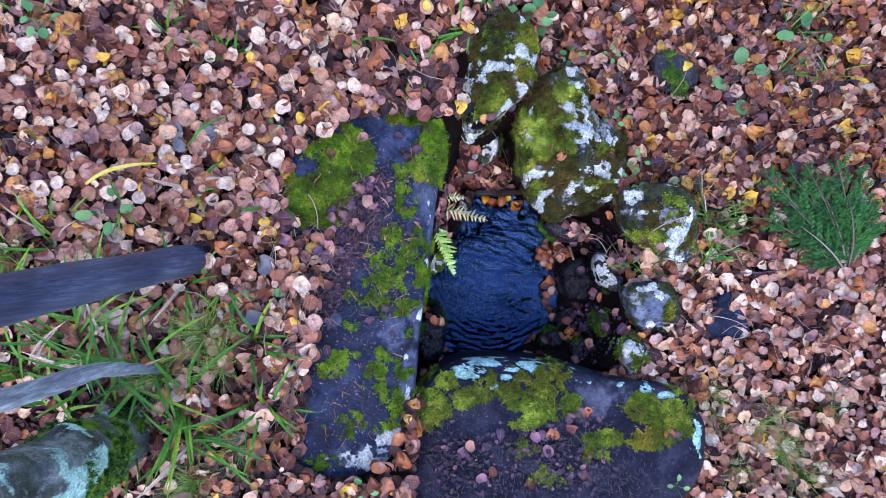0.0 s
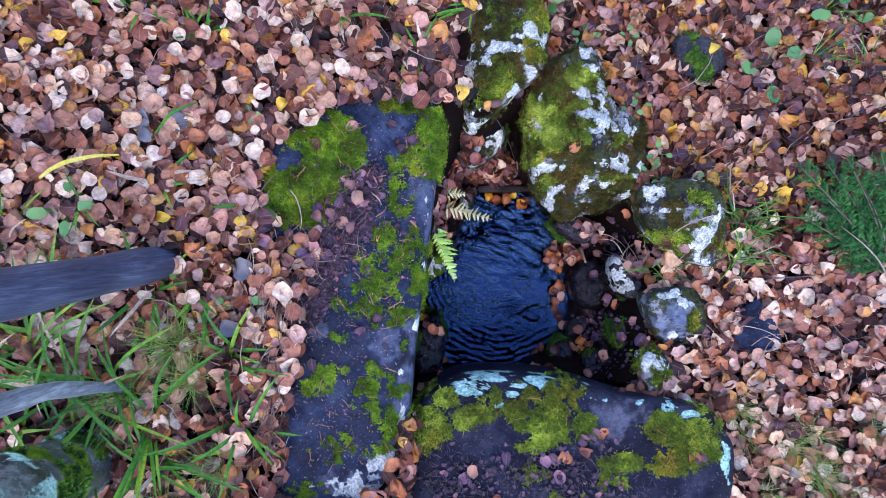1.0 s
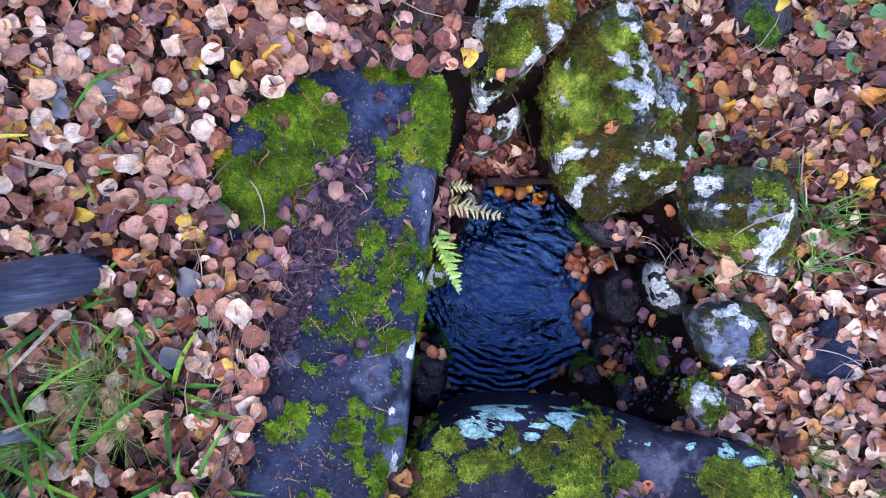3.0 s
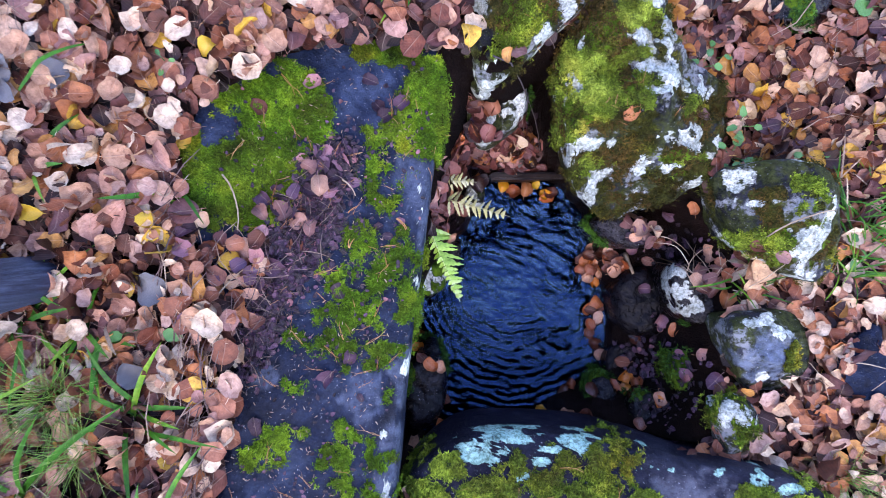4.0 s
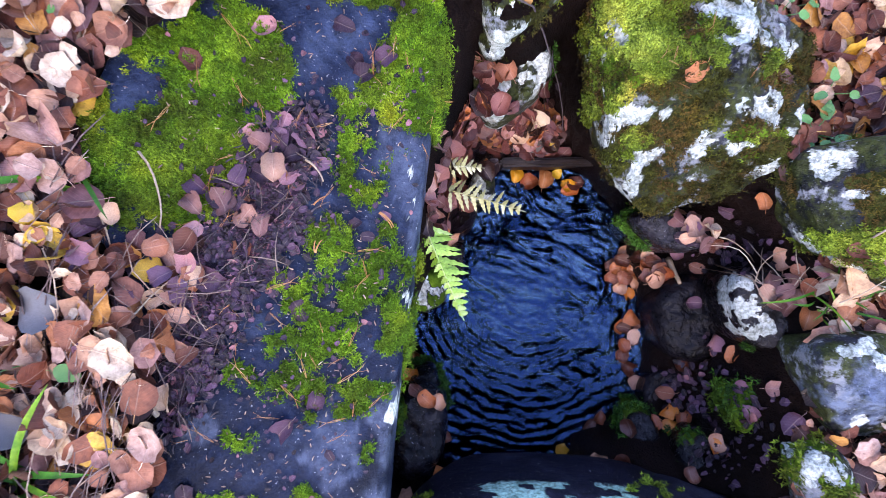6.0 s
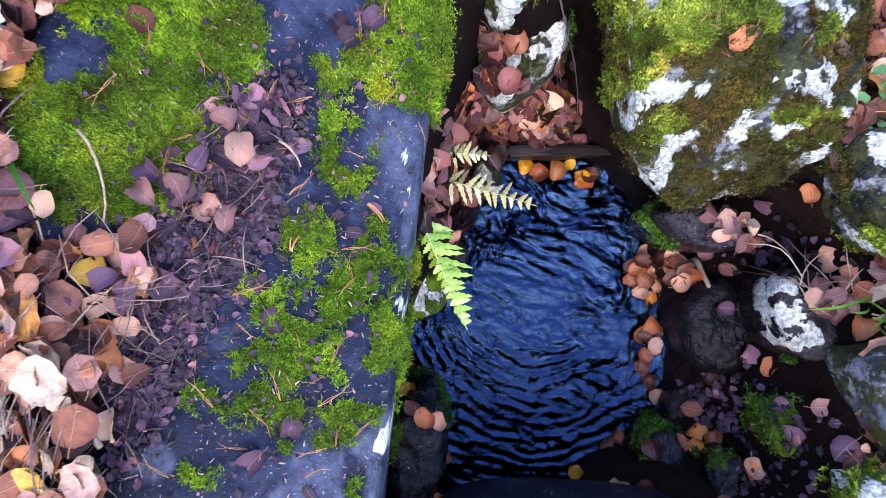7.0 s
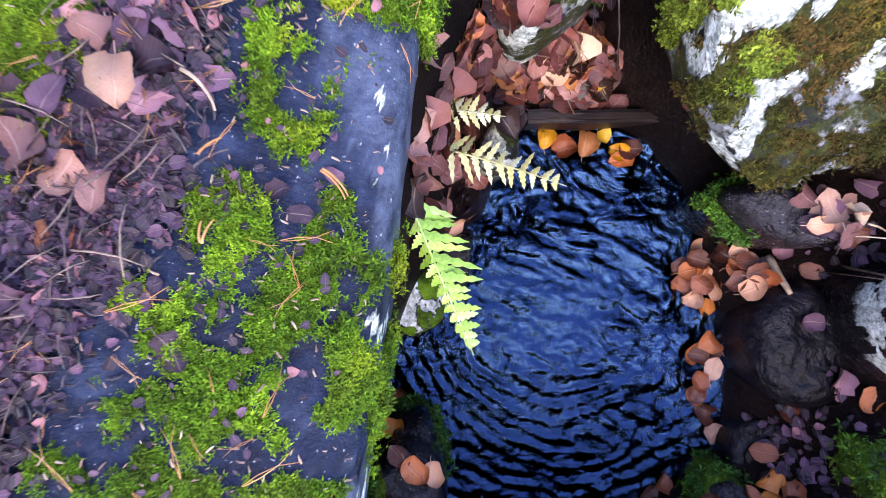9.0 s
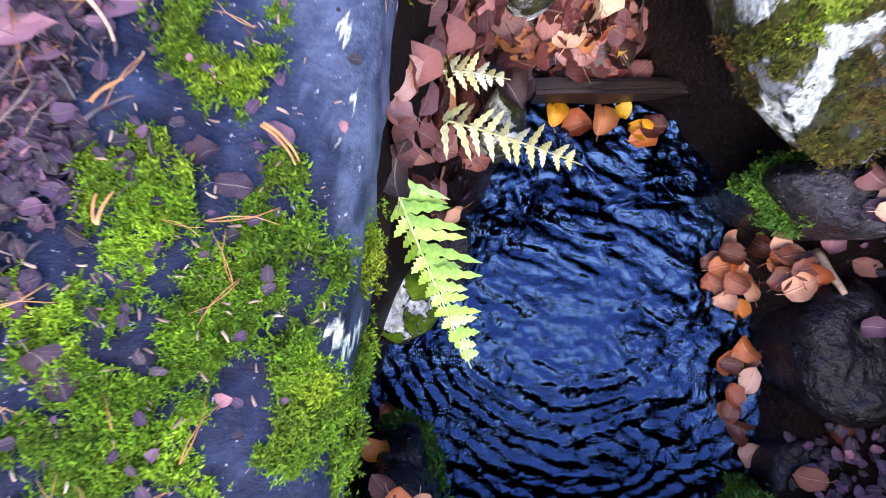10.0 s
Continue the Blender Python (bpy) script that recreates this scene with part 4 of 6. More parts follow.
all_v, all_f = [], []
for pv, pf in BVH_PARTS:
    base = len(all_v)
    all_v += pv
    all_f += [tuple(i + base for i in q) for q in pf]
CATCH = BVHTree.FromPolygons(all_v, all_f)


def drop(x, y, start=2.0):
    """Where something falling straight down at (x, y) comes to rest, and the slope there."""
    hit, normal, _, _ = CATCH.ray_cast(Vector((x, y, start)), Vector((0, 0, -1)))
    if hit is None:
        return None, None
    if normal.z < 0:
        normal = -normal
    return hit, normal


# ---- moss tufts ----
def moss_tuft(seed):
    """A tiny star of four narrow leaning shoots."""
    rnd = random.Random(seed)
    v, f = [], []
    for k in range(4):
        a = k * math.pi * 2 / 4 + rnd.uniform(-0.4, 0.4)
        lean, h = rnd.uniform(0.3, 1.1), rnd.uniform(0.5, 1.1)
        wx, wy = -math.sin(a) * 0.18, math.cos(a) * 0.18
        ex, ey = math.cos(a) * lean, math.sin(a) * lean
        b = len(v)
        v += [(0, 0, 0), (ex * 0.45 + wx, ey * 0.45 + wy, h * 0.6), (ex * 0.45 - wx, ey * 0.45 - wy, h * 0.6), (ex * 1.15, ey * 1.15, h * 0.75)]
        f += [(b, b + 2, b + 1), (b + 1, b + 2, b + 3)]
    return v, f


def moss_on(owner, material, count, size, label, layer="moss"):
    """A felt of tiny shoots wherever the stone's moss attribute is strong."""
    me = owner.data
    rng = np.random.default_rng(len(me.vertices) + count)
    nv = len(me.vertices)
    co, no, w = np.empty(nv * 3), np.empty(nv * 3), np.empty(nv)
    me.vertices.foreach_get("co", co)
    me.vertices.foreach_get("normal", no)
    me.attributes[layer].data.foreach_get("value", w)
    co, no = co.reshape(-1, 3), no.reshape(-1, 3)
    area = np.zeros(nv)
    for p in me.polygons:
        for i in p.vertices:
            area[i] += p.area / len(p.vertices)
    w = np.where(w > 0.4, w, 0) * area * (no[:, 2] > -0.1)
    if w.sum() <= 0:
        return
    pick = rng.choice(nv, count, p=w / w.sum())
    pos = co[pick] + rng.normal(0, 0.0034, (count, 3)) * (1, 1, 0.4)
    patchy = np.array([noise.noise(Vector(p) * 40) for p in pos])
    clump = np.array([noise.noise(Vector(p) * 130) for p in pos])
    pos = pos + no[pick] * (0.0035 * np.clip(clump + 0.2, 0, 1))[:, None]
    s = size * rng.uniform(0.5, 1.4, count) * (1 + 0.5 * patchy) * (1 + 0.5 * clump)
    rot = turns(rng.uniform(0, 6.28, count), rng.uniform(0, 0.6, count), rng.uniform(0, 6.28, count), s, no[pick] + [0, 0, 0.5])
    tv, tf = moss_tuft(count)
    moss = part("moss", soup("moss", tv, tf, (pos, rot), material, smooth=False), owner, label)
    moss["kind"] = "stuff"


moss_on(stone_slab, MOSS, 88000, 0.0029, "bright green moss cushions")
moss_on(front_stone, MOSS_OLIVE, 27000, 0.0042, "yellow-green moss")
moss_on(big_stone, MOSS_BRIGHT, 26000, 0.0036, "fresh yellow-green moss", "moss_green")
moss_on(big_stone, MOSS_BROWN, 16000, 0.0036, "thin brown-green moss", "moss_dull")
moss_on(back_stone, MOSS_OLIVE, 9000, 0.0042, "olive moss", "moss_green")
moss_on(back_stone, MOSS_BROWN, 5000, 0.0036, "thin brown-green moss", "moss_dull")
moss_on(speckled_stone, MOSS_OLIVE, 4000, 0.0040, "olive moss", "moss_green")
moss_on(speckled_stone, MOSS_BROWN, 3500, 0.0034, "thin brown-green moss", "moss_dull")
moss_on(smooth_stone, MOSS_OLIVE, 1100, 0.006, "green moss")
moss_on(crusted_stone, MOSS_OLIVE, 900, 0.006, "olive moss")
moss_on(wedge_stone, MOSS_DARK, 600, 0.006, "dark green moss")
moss_on(white_stone, MOSS_DARK, 500, 0.006, "dark green moss")
for ob in wall_stones:
    moss_on(ob, MOSS_DARK, 800, 0.0055, "dark green moss")


# ---- fallen leaves ----
def leaf_template(seed, length=1.0, width=0.82, curl=0.18, point=0.2, plain=False):
    """A roundish leaf with a short tip, cupped and curled, with a thin stalk. The blade is 1 long."""
    rnd = random.Random(seed)
    rows = [(-0.47, 0.24), (-0.38, 0.66), (-0.20, 0.95), (0.05, 1.0), (0.27, 0.82), (0.41, 0.50), (0.48 + point * 0.15, 0.04)]
    if plain:
        rows = [rows[0], rows[1], rows[2], rows[4], rows[6]]
    across = (-1.0, 0.0, 1.0) if plain else (-1.0, -0.4, 0.4, 1.0)
    nc = len(across)
    c1, c2, tw = rnd.uniform(-curl, curl * 1.6), rnd.uniform(-curl, curl), rnd.uniform(-0.25, 0.25)
    v, uv, f = [], [], []
    for y, w in rows:
        wl, wr = (w * width * 0.5 * rnd.uniform(0.80, 1.12) for _ in range(2))
        for side in across:
            x = side * (wl if side < 0 else wr)
            z = c1 * (x / 0.4) ** 2 * 0.5 + c2 * (y / 0.5) ** 2 * 0.5 + tw * x * y + rnd.uniform(-0.045, 0.045) + (0.09 * rnd.random() if abs(side) == 1 else 0)
            v.append((x, y * length, z))
            uv.append((0.5 + x, 0.5 + y))
    for r in range(len(rows) - 1):
        for k in range(nc - 1):
            a = r * nc + k
            f.append((a, a + 1, a + nc + 1, a + nc))
    b = len(v)
    bend = rnd.uniform(-0.15, 0.15)
    for y, x in ((-0.46, 0.0), (-0.58, bend * 0.4), (-0.70, bend)):
        v += [(x - 0.008, y, v[nc // 2][2] + 0.01), (x + 0.008, y, v[nc // 2][2] + 0.01)]
        uv += [(0.5, 0.5)] * 2
    f += [(b, b + 1, b + 3, b + 2), (b + 2, b + 3, b + 5, b + 4)]
    return v, f, uv


def leaf_mesh(name, seed, material, width=0.82, curl=0.18):
    v, f, uv = leaf_template(seed, 1.0, width, curl)
    me = mesh_from(name, v, f, material)
    layer = me.uv_layers.new(name="UVMap")
    for poly in me.polygons:
        for li, vi in zip(poly.loop_indices, poly.vertices):
            layer.data[li].uv = uv[vi]
    bm = bmesh.new()
    bm.from_mesh(me)
    bmesh.ops.subdivide_edges(bm, edges=bm.edges, cuts=1, smooth=1.0, use_grid_fill=True)
    for q in bm.verts:
        q.co.z += 0.022 * noise.noise(Vector((q.co.x * 7, q.co.y * 7, seed)))
        q.co.x += 0.014 * noise.noise(Vector((q.co.y * 11, q.co.x * 9, seed + 4)))
    for p in bm.faces:
        p.smooth = True
    bm.to_mesh(me)
    bm.free()
    return me




def outline_of(ob):
    co = np.array([v.co[:2] for v in ob.data.vertices])
    c = co.mean(0)
    a = np.arctan2(*(co - c).T[::-1])
    rr = np.hypot(*(co - c).T)
    out = []
    for k in range(40):
        m = np.abs((a - (-math.pi + k * math.pi / 20) + math.pi) % (2 * math.pi) - math.pi) < 0.12
        i = np.where(m)[0][rr[m].argmax()]
        out.append(tuple(co[i]))
    return out


SOLIDS = [outline_of(o) for o in (stone_slab, front_stone, big_stone, back_stone, wedge_stone, speckled_stone, smooth_stone, crusted_stone, slate_plate, wall_stones[6])]


def free_ground(xy, margin=0.0):
    """True where no stone or water lies; margin lets leaves lap over the edges."""
    ok = inside_distance(xy, RIM) < 0.0
    # nothing hangs over the slab's edge above the water
    ok &= ~((inside_distance(xy, SOLIDS[0]) > -0.01) & (inside_distance(xy, RIM) > -0.06))
    for s in SOLIDS:
        ok &= inside_distance(xy, s) < margin
    return ok


def leaf_layer(name, label, count, lift, tilt, sizes, seed, material, x0, x1, y0, y1, margin, variants=5, plain=False, outer=None):
    rng = np.random.default_rng(seed)
    each = count // variants
    keep = outer if outer else None
    made = []
    for k in range(variants):
        xy = np.c_[rng.uniform(x0, x1, each * 3), rng.uniform(y0, y1, each * 3)]
        if keep:
            rr = np.hypot(xy[:, 0] * 0.72, xy[:, 1])
            xy = xy[(rng.random(len(xy)) < sm(keep[0], keep[0] + 0.35, rr) * sm(keep[1], keep[0] + 0.45, rr))]
        elif x1 - x0 > 2:
            rr = np.hypot(xy[:, 0] * 0.72, xy[:, 1])
            xy = xy[rng.random(len(xy)) < sm(1.55, 1.05, rr)]
        xy = xy[free_ground(xy, margin)][:each]
        n = len(xy)
        z = ground_height(xy, 0.0)
        e = 0.02
        gx = (ground_height(xy + [e, 0], 0.0) - ground_height(xy - [e, 0], 0.0)) / (2 * e)
        gy = (ground_height(xy + [0, e], 0.0) - ground_height(xy - [0, e], 0.0)) / (2 * e)
        nor = np.c_[-np.clip(gx, -1, 1), -np.clip(gy, -1, 1), np.ones(n)]
        s = np.clip(rng.normal(sizes, sizes * 0.32, n), sizes * 0.4, sizes * 1.4)
        rot = turns(rng.uniform(0, 6.28, n), np.abs(rng.normal(0, tilt, n)), rng.uniform(0, 6.28, n), s, nor)
        pos = np.c_[xy, z + rng.uniform(lift[0], lift[1], n)]
        v, f, uv = leaf_template(seed * 10 + k, 1.0, 0.76 + 0.04 * k, 0.40 + 0.07 * k, 0.2, plain)
        made.append(soup(name, v, f, (pos, rot), material, uv))
    bm = bmesh.new()
    for me in made:
        bm.from_mesh(me)
        bpy.data.meshes.remove(me)
    me = bpy.data.meshes.new(name)
    bm.to_mesh(me)
    bm.free()
    me.materials.append(material)
    return tagged(new(name, me), label, "leaves", kind="stuff")


bed = leaf_layer("leaf_litter", "thick brown and pink fallen birch leaves covering the soil", 21000, (0.0, 0.016), 0.42, 0.034, 3, LEAF_UNDER, -1.9, 1.9, -1.4, 1.4, 0.016, 5, True)
top_leaves = leaf_layer("leaf_carpet", "loose pale pink and russet leaves on top of the litter", 12500, (0.010, 0.036), 0.62, 0.0335, 4, LEAF, -1.9, 1.9, -1.4, 1.4, 0.024, 8)
damp_leaves = leaf_layer("damp_leaves", "damp orange-brown leaves behind the boulders", 1100, (0.018, 0.038), 0.5, 0.032, 6, LEAF_RUST_MANY, 0.45, 1.35, 0.12, 0.80, 0.0)
pale_leaves = leaf_layer("pale_leaves", "dry pale pink leaves lying loosely on the bank", 1300, (0.022, 0.040), 0.55, 0.034, 8, LEAF_PALE, -1.5, -0.22, -0.3, 0.95, 0.03)
bank_leaves = leaf_layer("bank_leaves", "dry tan leaves scattered beside the boulders", 800, (0.022, 0.040), 0.45, 0.033, 9, LEAF_PALE, 0.55, 1.5, -0.9, 0.05, 0.02)
outer_leaves = leaf_layer("outer_leaves", "brown fallen leaves thinning out into the wood", 6000, (0.0, 0.020), 0.5, 0.036, 10, LEAF, -3.4, 3.4, -2.6, 2.6, 0.0, 4, True, (1.15, 2.5))


# ---- single leaves round the spring ----
LEAF_SHAPES = {}
for key, material in (("dry", LEAF_ONE), ("wet", LEAF_WET), ("rust", LEAF_RUST), ("red", LEAF_RED), ("grey", GREY_LEAF), ("yellow", YELLOW), ("pink", LEAF_PINK)):
    LEAF_SHAPES[key] = [leaf_mesh("fallen_leaf", 50 + k, material, 0.70 + 0.05 * k, 0.55) for k in range(6)]
LEAF_WORDS = {"dry": "dry pinkish brown birch leaf, fallen and curled", "wet": "dark purple wet birch leaf lying flat",
              "rust": "wet rust-orange leaf at the water's edge", "red": "damp red-brown leaf in the cleft between stones", "grey": "large curled grey dead leaf on the litter",
              "yellow": "bright yellow spotted birch leaf, freshly fallen", "pink": "damp pinkish tan birch leaf gathered on the slab"}
leaf_rng = random.Random(11)


def lay_leaf(x, y, kind, size=0.036, lift=0.004, floor=-9.0, tilt=0.25, ceiling=9.0):
    hit, normal = drop(x, y)
    if hit.z > ceiling:
        hit, normal = drop(x, y, ceiling - 0.01)
        if hit is None:
            return None
    z = max(hit.z, floor)
    up = normal if hit.z > floor else Vector((0, 0, 1))
    up = (up + Vector((0, 0, 0.6)) + Vector((leaf_rng.uniform(-tilt, tilt), leaf_rng.uniform(-tilt, tilt), 0))).normalized()
    ob = new("fallen_leaf", leaf_rng.choice(LEAF_SHAPES[kind]))
    s = size * leaf_rng.uniform(0.85, 1.15)
    ob.matrix_world = (Matrix.Translation((x, y, z + lift)) @ up.to_track_quat("Z", "Y").to_matrix().to_4x4()
                       @ pose(0, 0, 0, 0, 0, leaf_rng.uniform(0, 360)) @ Matrix.Diagonal((s, s, s, 1)))
    return tagged(ob, LEAF_WORDS[kind], "leaf", "fallen leaves by the spring")


ON_SLAB = [(-0.294, 0.250), (-0.211, 0.293), (-0.120, 0.302), (-0.261, 0.091), (-0.231, 0.165), (-0.200, 0.182), (-0.265, 0.114), (-0.230, 0.077), (-0.250, 0.073), (-0.365, 0.021), (-0.324, 0.014), (-0.291, 0.036), (-0.383, -0.016), (-0.298, -0.029), (-0.254, 0.006), (-0.239, 0.028), (-0.213, 0.117), (-0.194, 0.143), (-0.165, 0.165), (-0.176, 0.110), (-0.146, 0.132), (-0.335, -0.016), (-0.357, 0.006), (-0.106, 0.058), (-0.091, 0.043), (-0.069, 0.069), (-0.172, -0.046), (-0.154, -0.157), (-0.191, -0.190), (-0.302, -0.264), (-0.135, -0.223), (-0.106, 0.258), (-0.069, 0.265), (-0.095, 0.243)]
for k, (x, y) in enumerate(ON_SLAB):
    lay_leaf(x, y, "dry" if k in (0, 7, 8, 9, 11, 12, 15) else "wet", 0.018 if x > -0.14 and y < 0.2 else 0.030)
GATHERED_WET = [(-0.190, 0.154), (-0.194, 0.136), (-0.178, 0.116), (-0.183, 0.095), (-0.215, 0.093), (-0.287, 0.080), (-0.240, 0.091)]
GATHERED_DRY = [(-0.215, 0.131), (-0.292, 0.057), (-0.258, 0.059), (-0.233, 0.044), (-0.199, 0.102), (-0.215, 0.035)]
for x, y in GATHERED_WET:
    lay_leaf(x, y + 0.024, "wet", 0.030, leaf_rng.uniform(0.008, 0.016), -9.0, 0.4)
for x, y in GATHERED_DRY:
    lay_leaf(x, y + 0.024, "pink", 0.032, leaf_rng.uniform(0.010, 0.018), -9.0, 0.4)
SLAB_SIDE = [(-0.367, 0.019), (-0.339, 0.004), (-0.375, -0.016), (-0.334, -0.029), (-0.385, -0.063), (-0.350, -0.068), (-0.380, -0.104), (-0.391, -0.139), (-0.319, 0.025), (-0.296, 0.014), (-0.314, -0.006), (-0.360, -0.037), (-0.396, -0.037), (-0.329, -0.057), (-0.370, -0.083), (-0.393, -0.109), (-0.375, -0.150), (-0.350, -0.119), (-0.401, -0.078), (-0.403, 0.004), (-0.385, 0.009), (-0.355, 0.035), (-0.396, -0.170), (-0.365, -0.180), (-0.339, -0.088), (-0.401, -0.201), (-0.309, -0.029), (-0.288, -0.006), (-0.324, -0.083)]
for k, (x, y) in enumerate(SLAB_SIDE):
    lay_leaf(x, y, "wet" if k % 5 == 4 else "dry", 0.033, 0.006 + 0.012 * leaf_rng.random(), -9.0, 0.35)
BANK = [(-0.442, 0.089), (-0.403, 0.072), (-0.369, 0.038), (-0.329, -0.041), (-0.335, -0.121), (-0.346, -0.222), (-0.442, -0.222)]
bank_c = np.array(BANK).mean(0)
count = 0
while count < 26:
    x, y = bank_c[0] + leaf_rng.uniform(-0.14, 0.14), bank_c[1] + leaf_rng.uniform(-0.24, 0.24)
    if inside_distance([(x, y)], BANK)[0] > 0:
        lay_leaf(x, y, "wet" if leaf_rng.random() < 0.35 else "dry", 0.032, leaf_rng.uniform(0.004, 0.02), -9.0, 0.4)
        count += 1
NEAR_BANK = [(-0.439, 0.080), (-0.357, 0.065), (-0.283, 0.051), (-0.261, -0.016), (-0.283, -0.105), (-0.335, -0.164), (-0.417, -0.090)]
near_c = np.array(NEAR_BANK).mean(0)
count = 0
while count < 26:
    x, y = near_c[0] + leaf_rng.uniform(-0.14, 0.14), near_c[1] + leaf_rng.uniform(-0.18, 0.18)
    if inside_distance([(x, y)], NEAR_BANK)[0] > 0:
        lay_leaf(x, y, "wet" if leaf_rng.random() < 0.3 else "dry", 0.032, leaf_rng.uniform(0.010, 0.026), -9.0, 0.4)
        count += 1
POOL_RIGHT = [(0.366, 0.021), (0.343, 0.001), (0.397, -0.001), (0.391, 0.019), (0.346, -0.025), (0.359, -0.040), (0.374, -0.054), (0.364, -0.009), (0.383, -0.021), (0.417, -0.016), (0.361, -0.114), (0.381, -0.116), (0.385, -0.143), (0.364, -0.170), (0.379, -0.193), (0.391, 0.005), (0.376, -0.005)]
for x, y in POOL_RIGHT:
    lay_leaf(x - 0.024, y - 0.004, "rust", 0.031, 0.005, WATER_Z, 0.25, -0.15)
WET_SHELF = [(0.434, -0.065), (0.470, -0.135), (0.476, -0.152), (0.493, -0.152), (0.483, -0.199), (0.427, -0.179), (0.488, -0.234), (0.403, -0.259), (0.448, -0.251), (0.455, -0.007), (0.421, 0.024)]
for x, y in WET_SHELF:
    lay_leaf(x, y, "rust" if leaf_rng.random() < 0.4 else "wet", 0.030, 0.004, WATER_Z)
POOL_BACK = [(0.006, 0.172), (-0.013, 0.221), (0.164, 0.150), (0.193, 0.159), (0.237, 0.146), (0.255, 0.161), (0.183, 0.240), (0.164, 0.232), (0.206, 0.248), (0.089, 0.225), (0.058, 0.244), (0.032, 0.232), (0.259, 0.248), (0.138, 0.166), (0.002, 0.054), (0.017, 0.047), (-0.015, 0.204), (0.006, 0.102), (0.242, 0.139), (0.248, 0.151), (0.105, 0.240), (0.125, 0.230), (0.073, 0.256), (0.047, 0.211), (0.014, 0.217), (-0.006, 0.133), (0.020, 0.139)]
for x, y in POOL_BACK:
    lay_leaf(x, y, "rust" if leaf_rng.random() < 0.4 else "red", 0.034, 0.006, WATER_Z, 0.4, -0.14)
POOL_FRONT = [(0.263, -0.323), (0.296, -0.292), (0.329, -0.284), (0.302, -0.328), (0.318, -0.350), (0.229, -0.356), (0.252, -0.358), (0.252, -0.384), (0.324, -0.378), (0.285, -0.361), (0.279, -0.306), (0.049, -0.336), (-0.003, -0.350), (0.002, -0.328), (-0.009, -0.395), (0.063, -0.378), (0.376, -0.278), (0.426, -0.273), (0.407, -0.289), (0.446, -0.295), (0.401, -0.339), (-0.048, -0.178), (-0.042, -0.206), (-0.026, -0.220), (-0.006, -0.226), (-0.053, -0.195)]
for x, y in POOL_FRONT:
    lay_leaf(x, y, "rust", 0.032, 0.005, WATER_Z, 0.25, -0.15)
POOL_LEFT = [(-0.021, 0.188), (-0.001, 0.147), (-0.023, 0.161), (0.004, 0.176), (0.019, 0.195), (-0.012, 0.120), (-0.021, 0.096), (-0.009, 0.084), (0.001, 0.062), (-0.004, 0.054), (0.009, 0.110), (0.013, 0.132), (-0.018, 0.079), (-0.007, 0.101), (0.005, 0.166), (0.012, 0.178), (-0.027, 0.215), (-0.010, 0.210), (-0.000, 0.217), (-0.022, 0.132), (-0.012, 0.057), (-0.019, 0.064), (-0.015, 0.147), (-0.007, 0.171), (-0.022, 0.111), (-0.007, 0.130), (-0.017, 0.210), (-0.000, 0.123)]
for x, y in POOL_LEFT:
    if drop(x, y)[0].z < -0.03:
        lay_leaf(x, y, "dry" if leaf_rng.random() < 0.25 else "red", 0.034, leaf_rng.uniform(0.004, 0.012), -0.37, 0.5)
POOL_CLUMP = [(0.363, 0.010), (0.385, 0.018), (0.404, 0.009), (0.377, -0.008), (0.396, -0.017), (0.415, -0.004), (0.368, -0.023), (0.387, -0.029), (0.410, -0.023), (0.358, -0.004), (0.423, -0.015), (0.372, -0.117), (0.385, -0.133), (0.364, -0.148), (0.382, -0.098), (0.368, -0.168)]
for x, y in POOL_CLUMP:
    lay_leaf(x - 0.028, y - 0.004, "rust", 0.032, leaf_rng.uniform(0.006, 0.022), WATER_Z, 0.45, -0.15)
BETWEEN = [(0.393, 0.060), (0.418, 0.089), (0.440, 0.077), (0.368, 0.075), (0.385, 0.044), (0.430, 0.056), (0.537, 0.011), (0.557, -0.028), (0.580, -0.028), (0.586, -0.048), (0.551, -0.075), (0.598, 0.006), (0.568, 0.000), (0.363, -0.225), (0.399, -0.230), (0.518, -0.188), (0.524, -0.233), (0.446, -0.291), (0.407, 0.073), (0.548, -0.006), (0.478, 0.089), (0.497, 0.103), (0.567, 0.027)]
for x, y in BETWEEN:
    lay_leaf(x, y, "wet" if leaf_rng.random() < 0.35 else "dry", 0.034, 0.008, WATER_Z, 0.4)
for x, y in [(0.395, 0.062), (0.412, 0.048), (0.428, 0.060), (0.405, 0.078), (0.422, 0.078), (0.440, 0.070), (0.388, 0.045), (0.418, 0.034), (0.505, -0.020), (0.520, -0.036), (0.535, -0.022), (0.512, -0.052), (0.528, -0.062), (0.498, -0.040), (0.546, -0.046)]:
    lay_leaf(x, y, "pink" if leaf_rng.random() < 0.75 else "rust", 0.033, leaf_rng.uniform(0.006, 0.020), WATER_Z, 0.45)
lay_leaf(0.215, 0.166, "yellow", 0.02, 0.016, WATER_Z, 0.2, -0.15)
lay_leaf(0.442, 0.036, "rust", 0.034, 0.01)
lay_leaf(0.319, 0.250, "dry", 0.03)
lay_leaf(0.467, 0.263, "rust", 0.028)
ON_FRONT = [(0.056, -0.550), (0.075, -0.535), (0.103, -0.617), (0.134, -0.602), (0.250, -0.511), (0.274, -0.508), (0.286, -0.550), (0.370, -0.446), (0.390, -0.441), (0.351, -0.488), (0.157, -0.504), (0.382, -0.612), (0.616, -0.504), (0.631, -0.508), (0.235, -0.636), (0.344, -0.457), (0.297, -0.504)]
for x, y in ON_FRONT:
    lay_leaf(x, y, "wet" if leaf_rng.random() < 0.6 else "dry", 0.034)
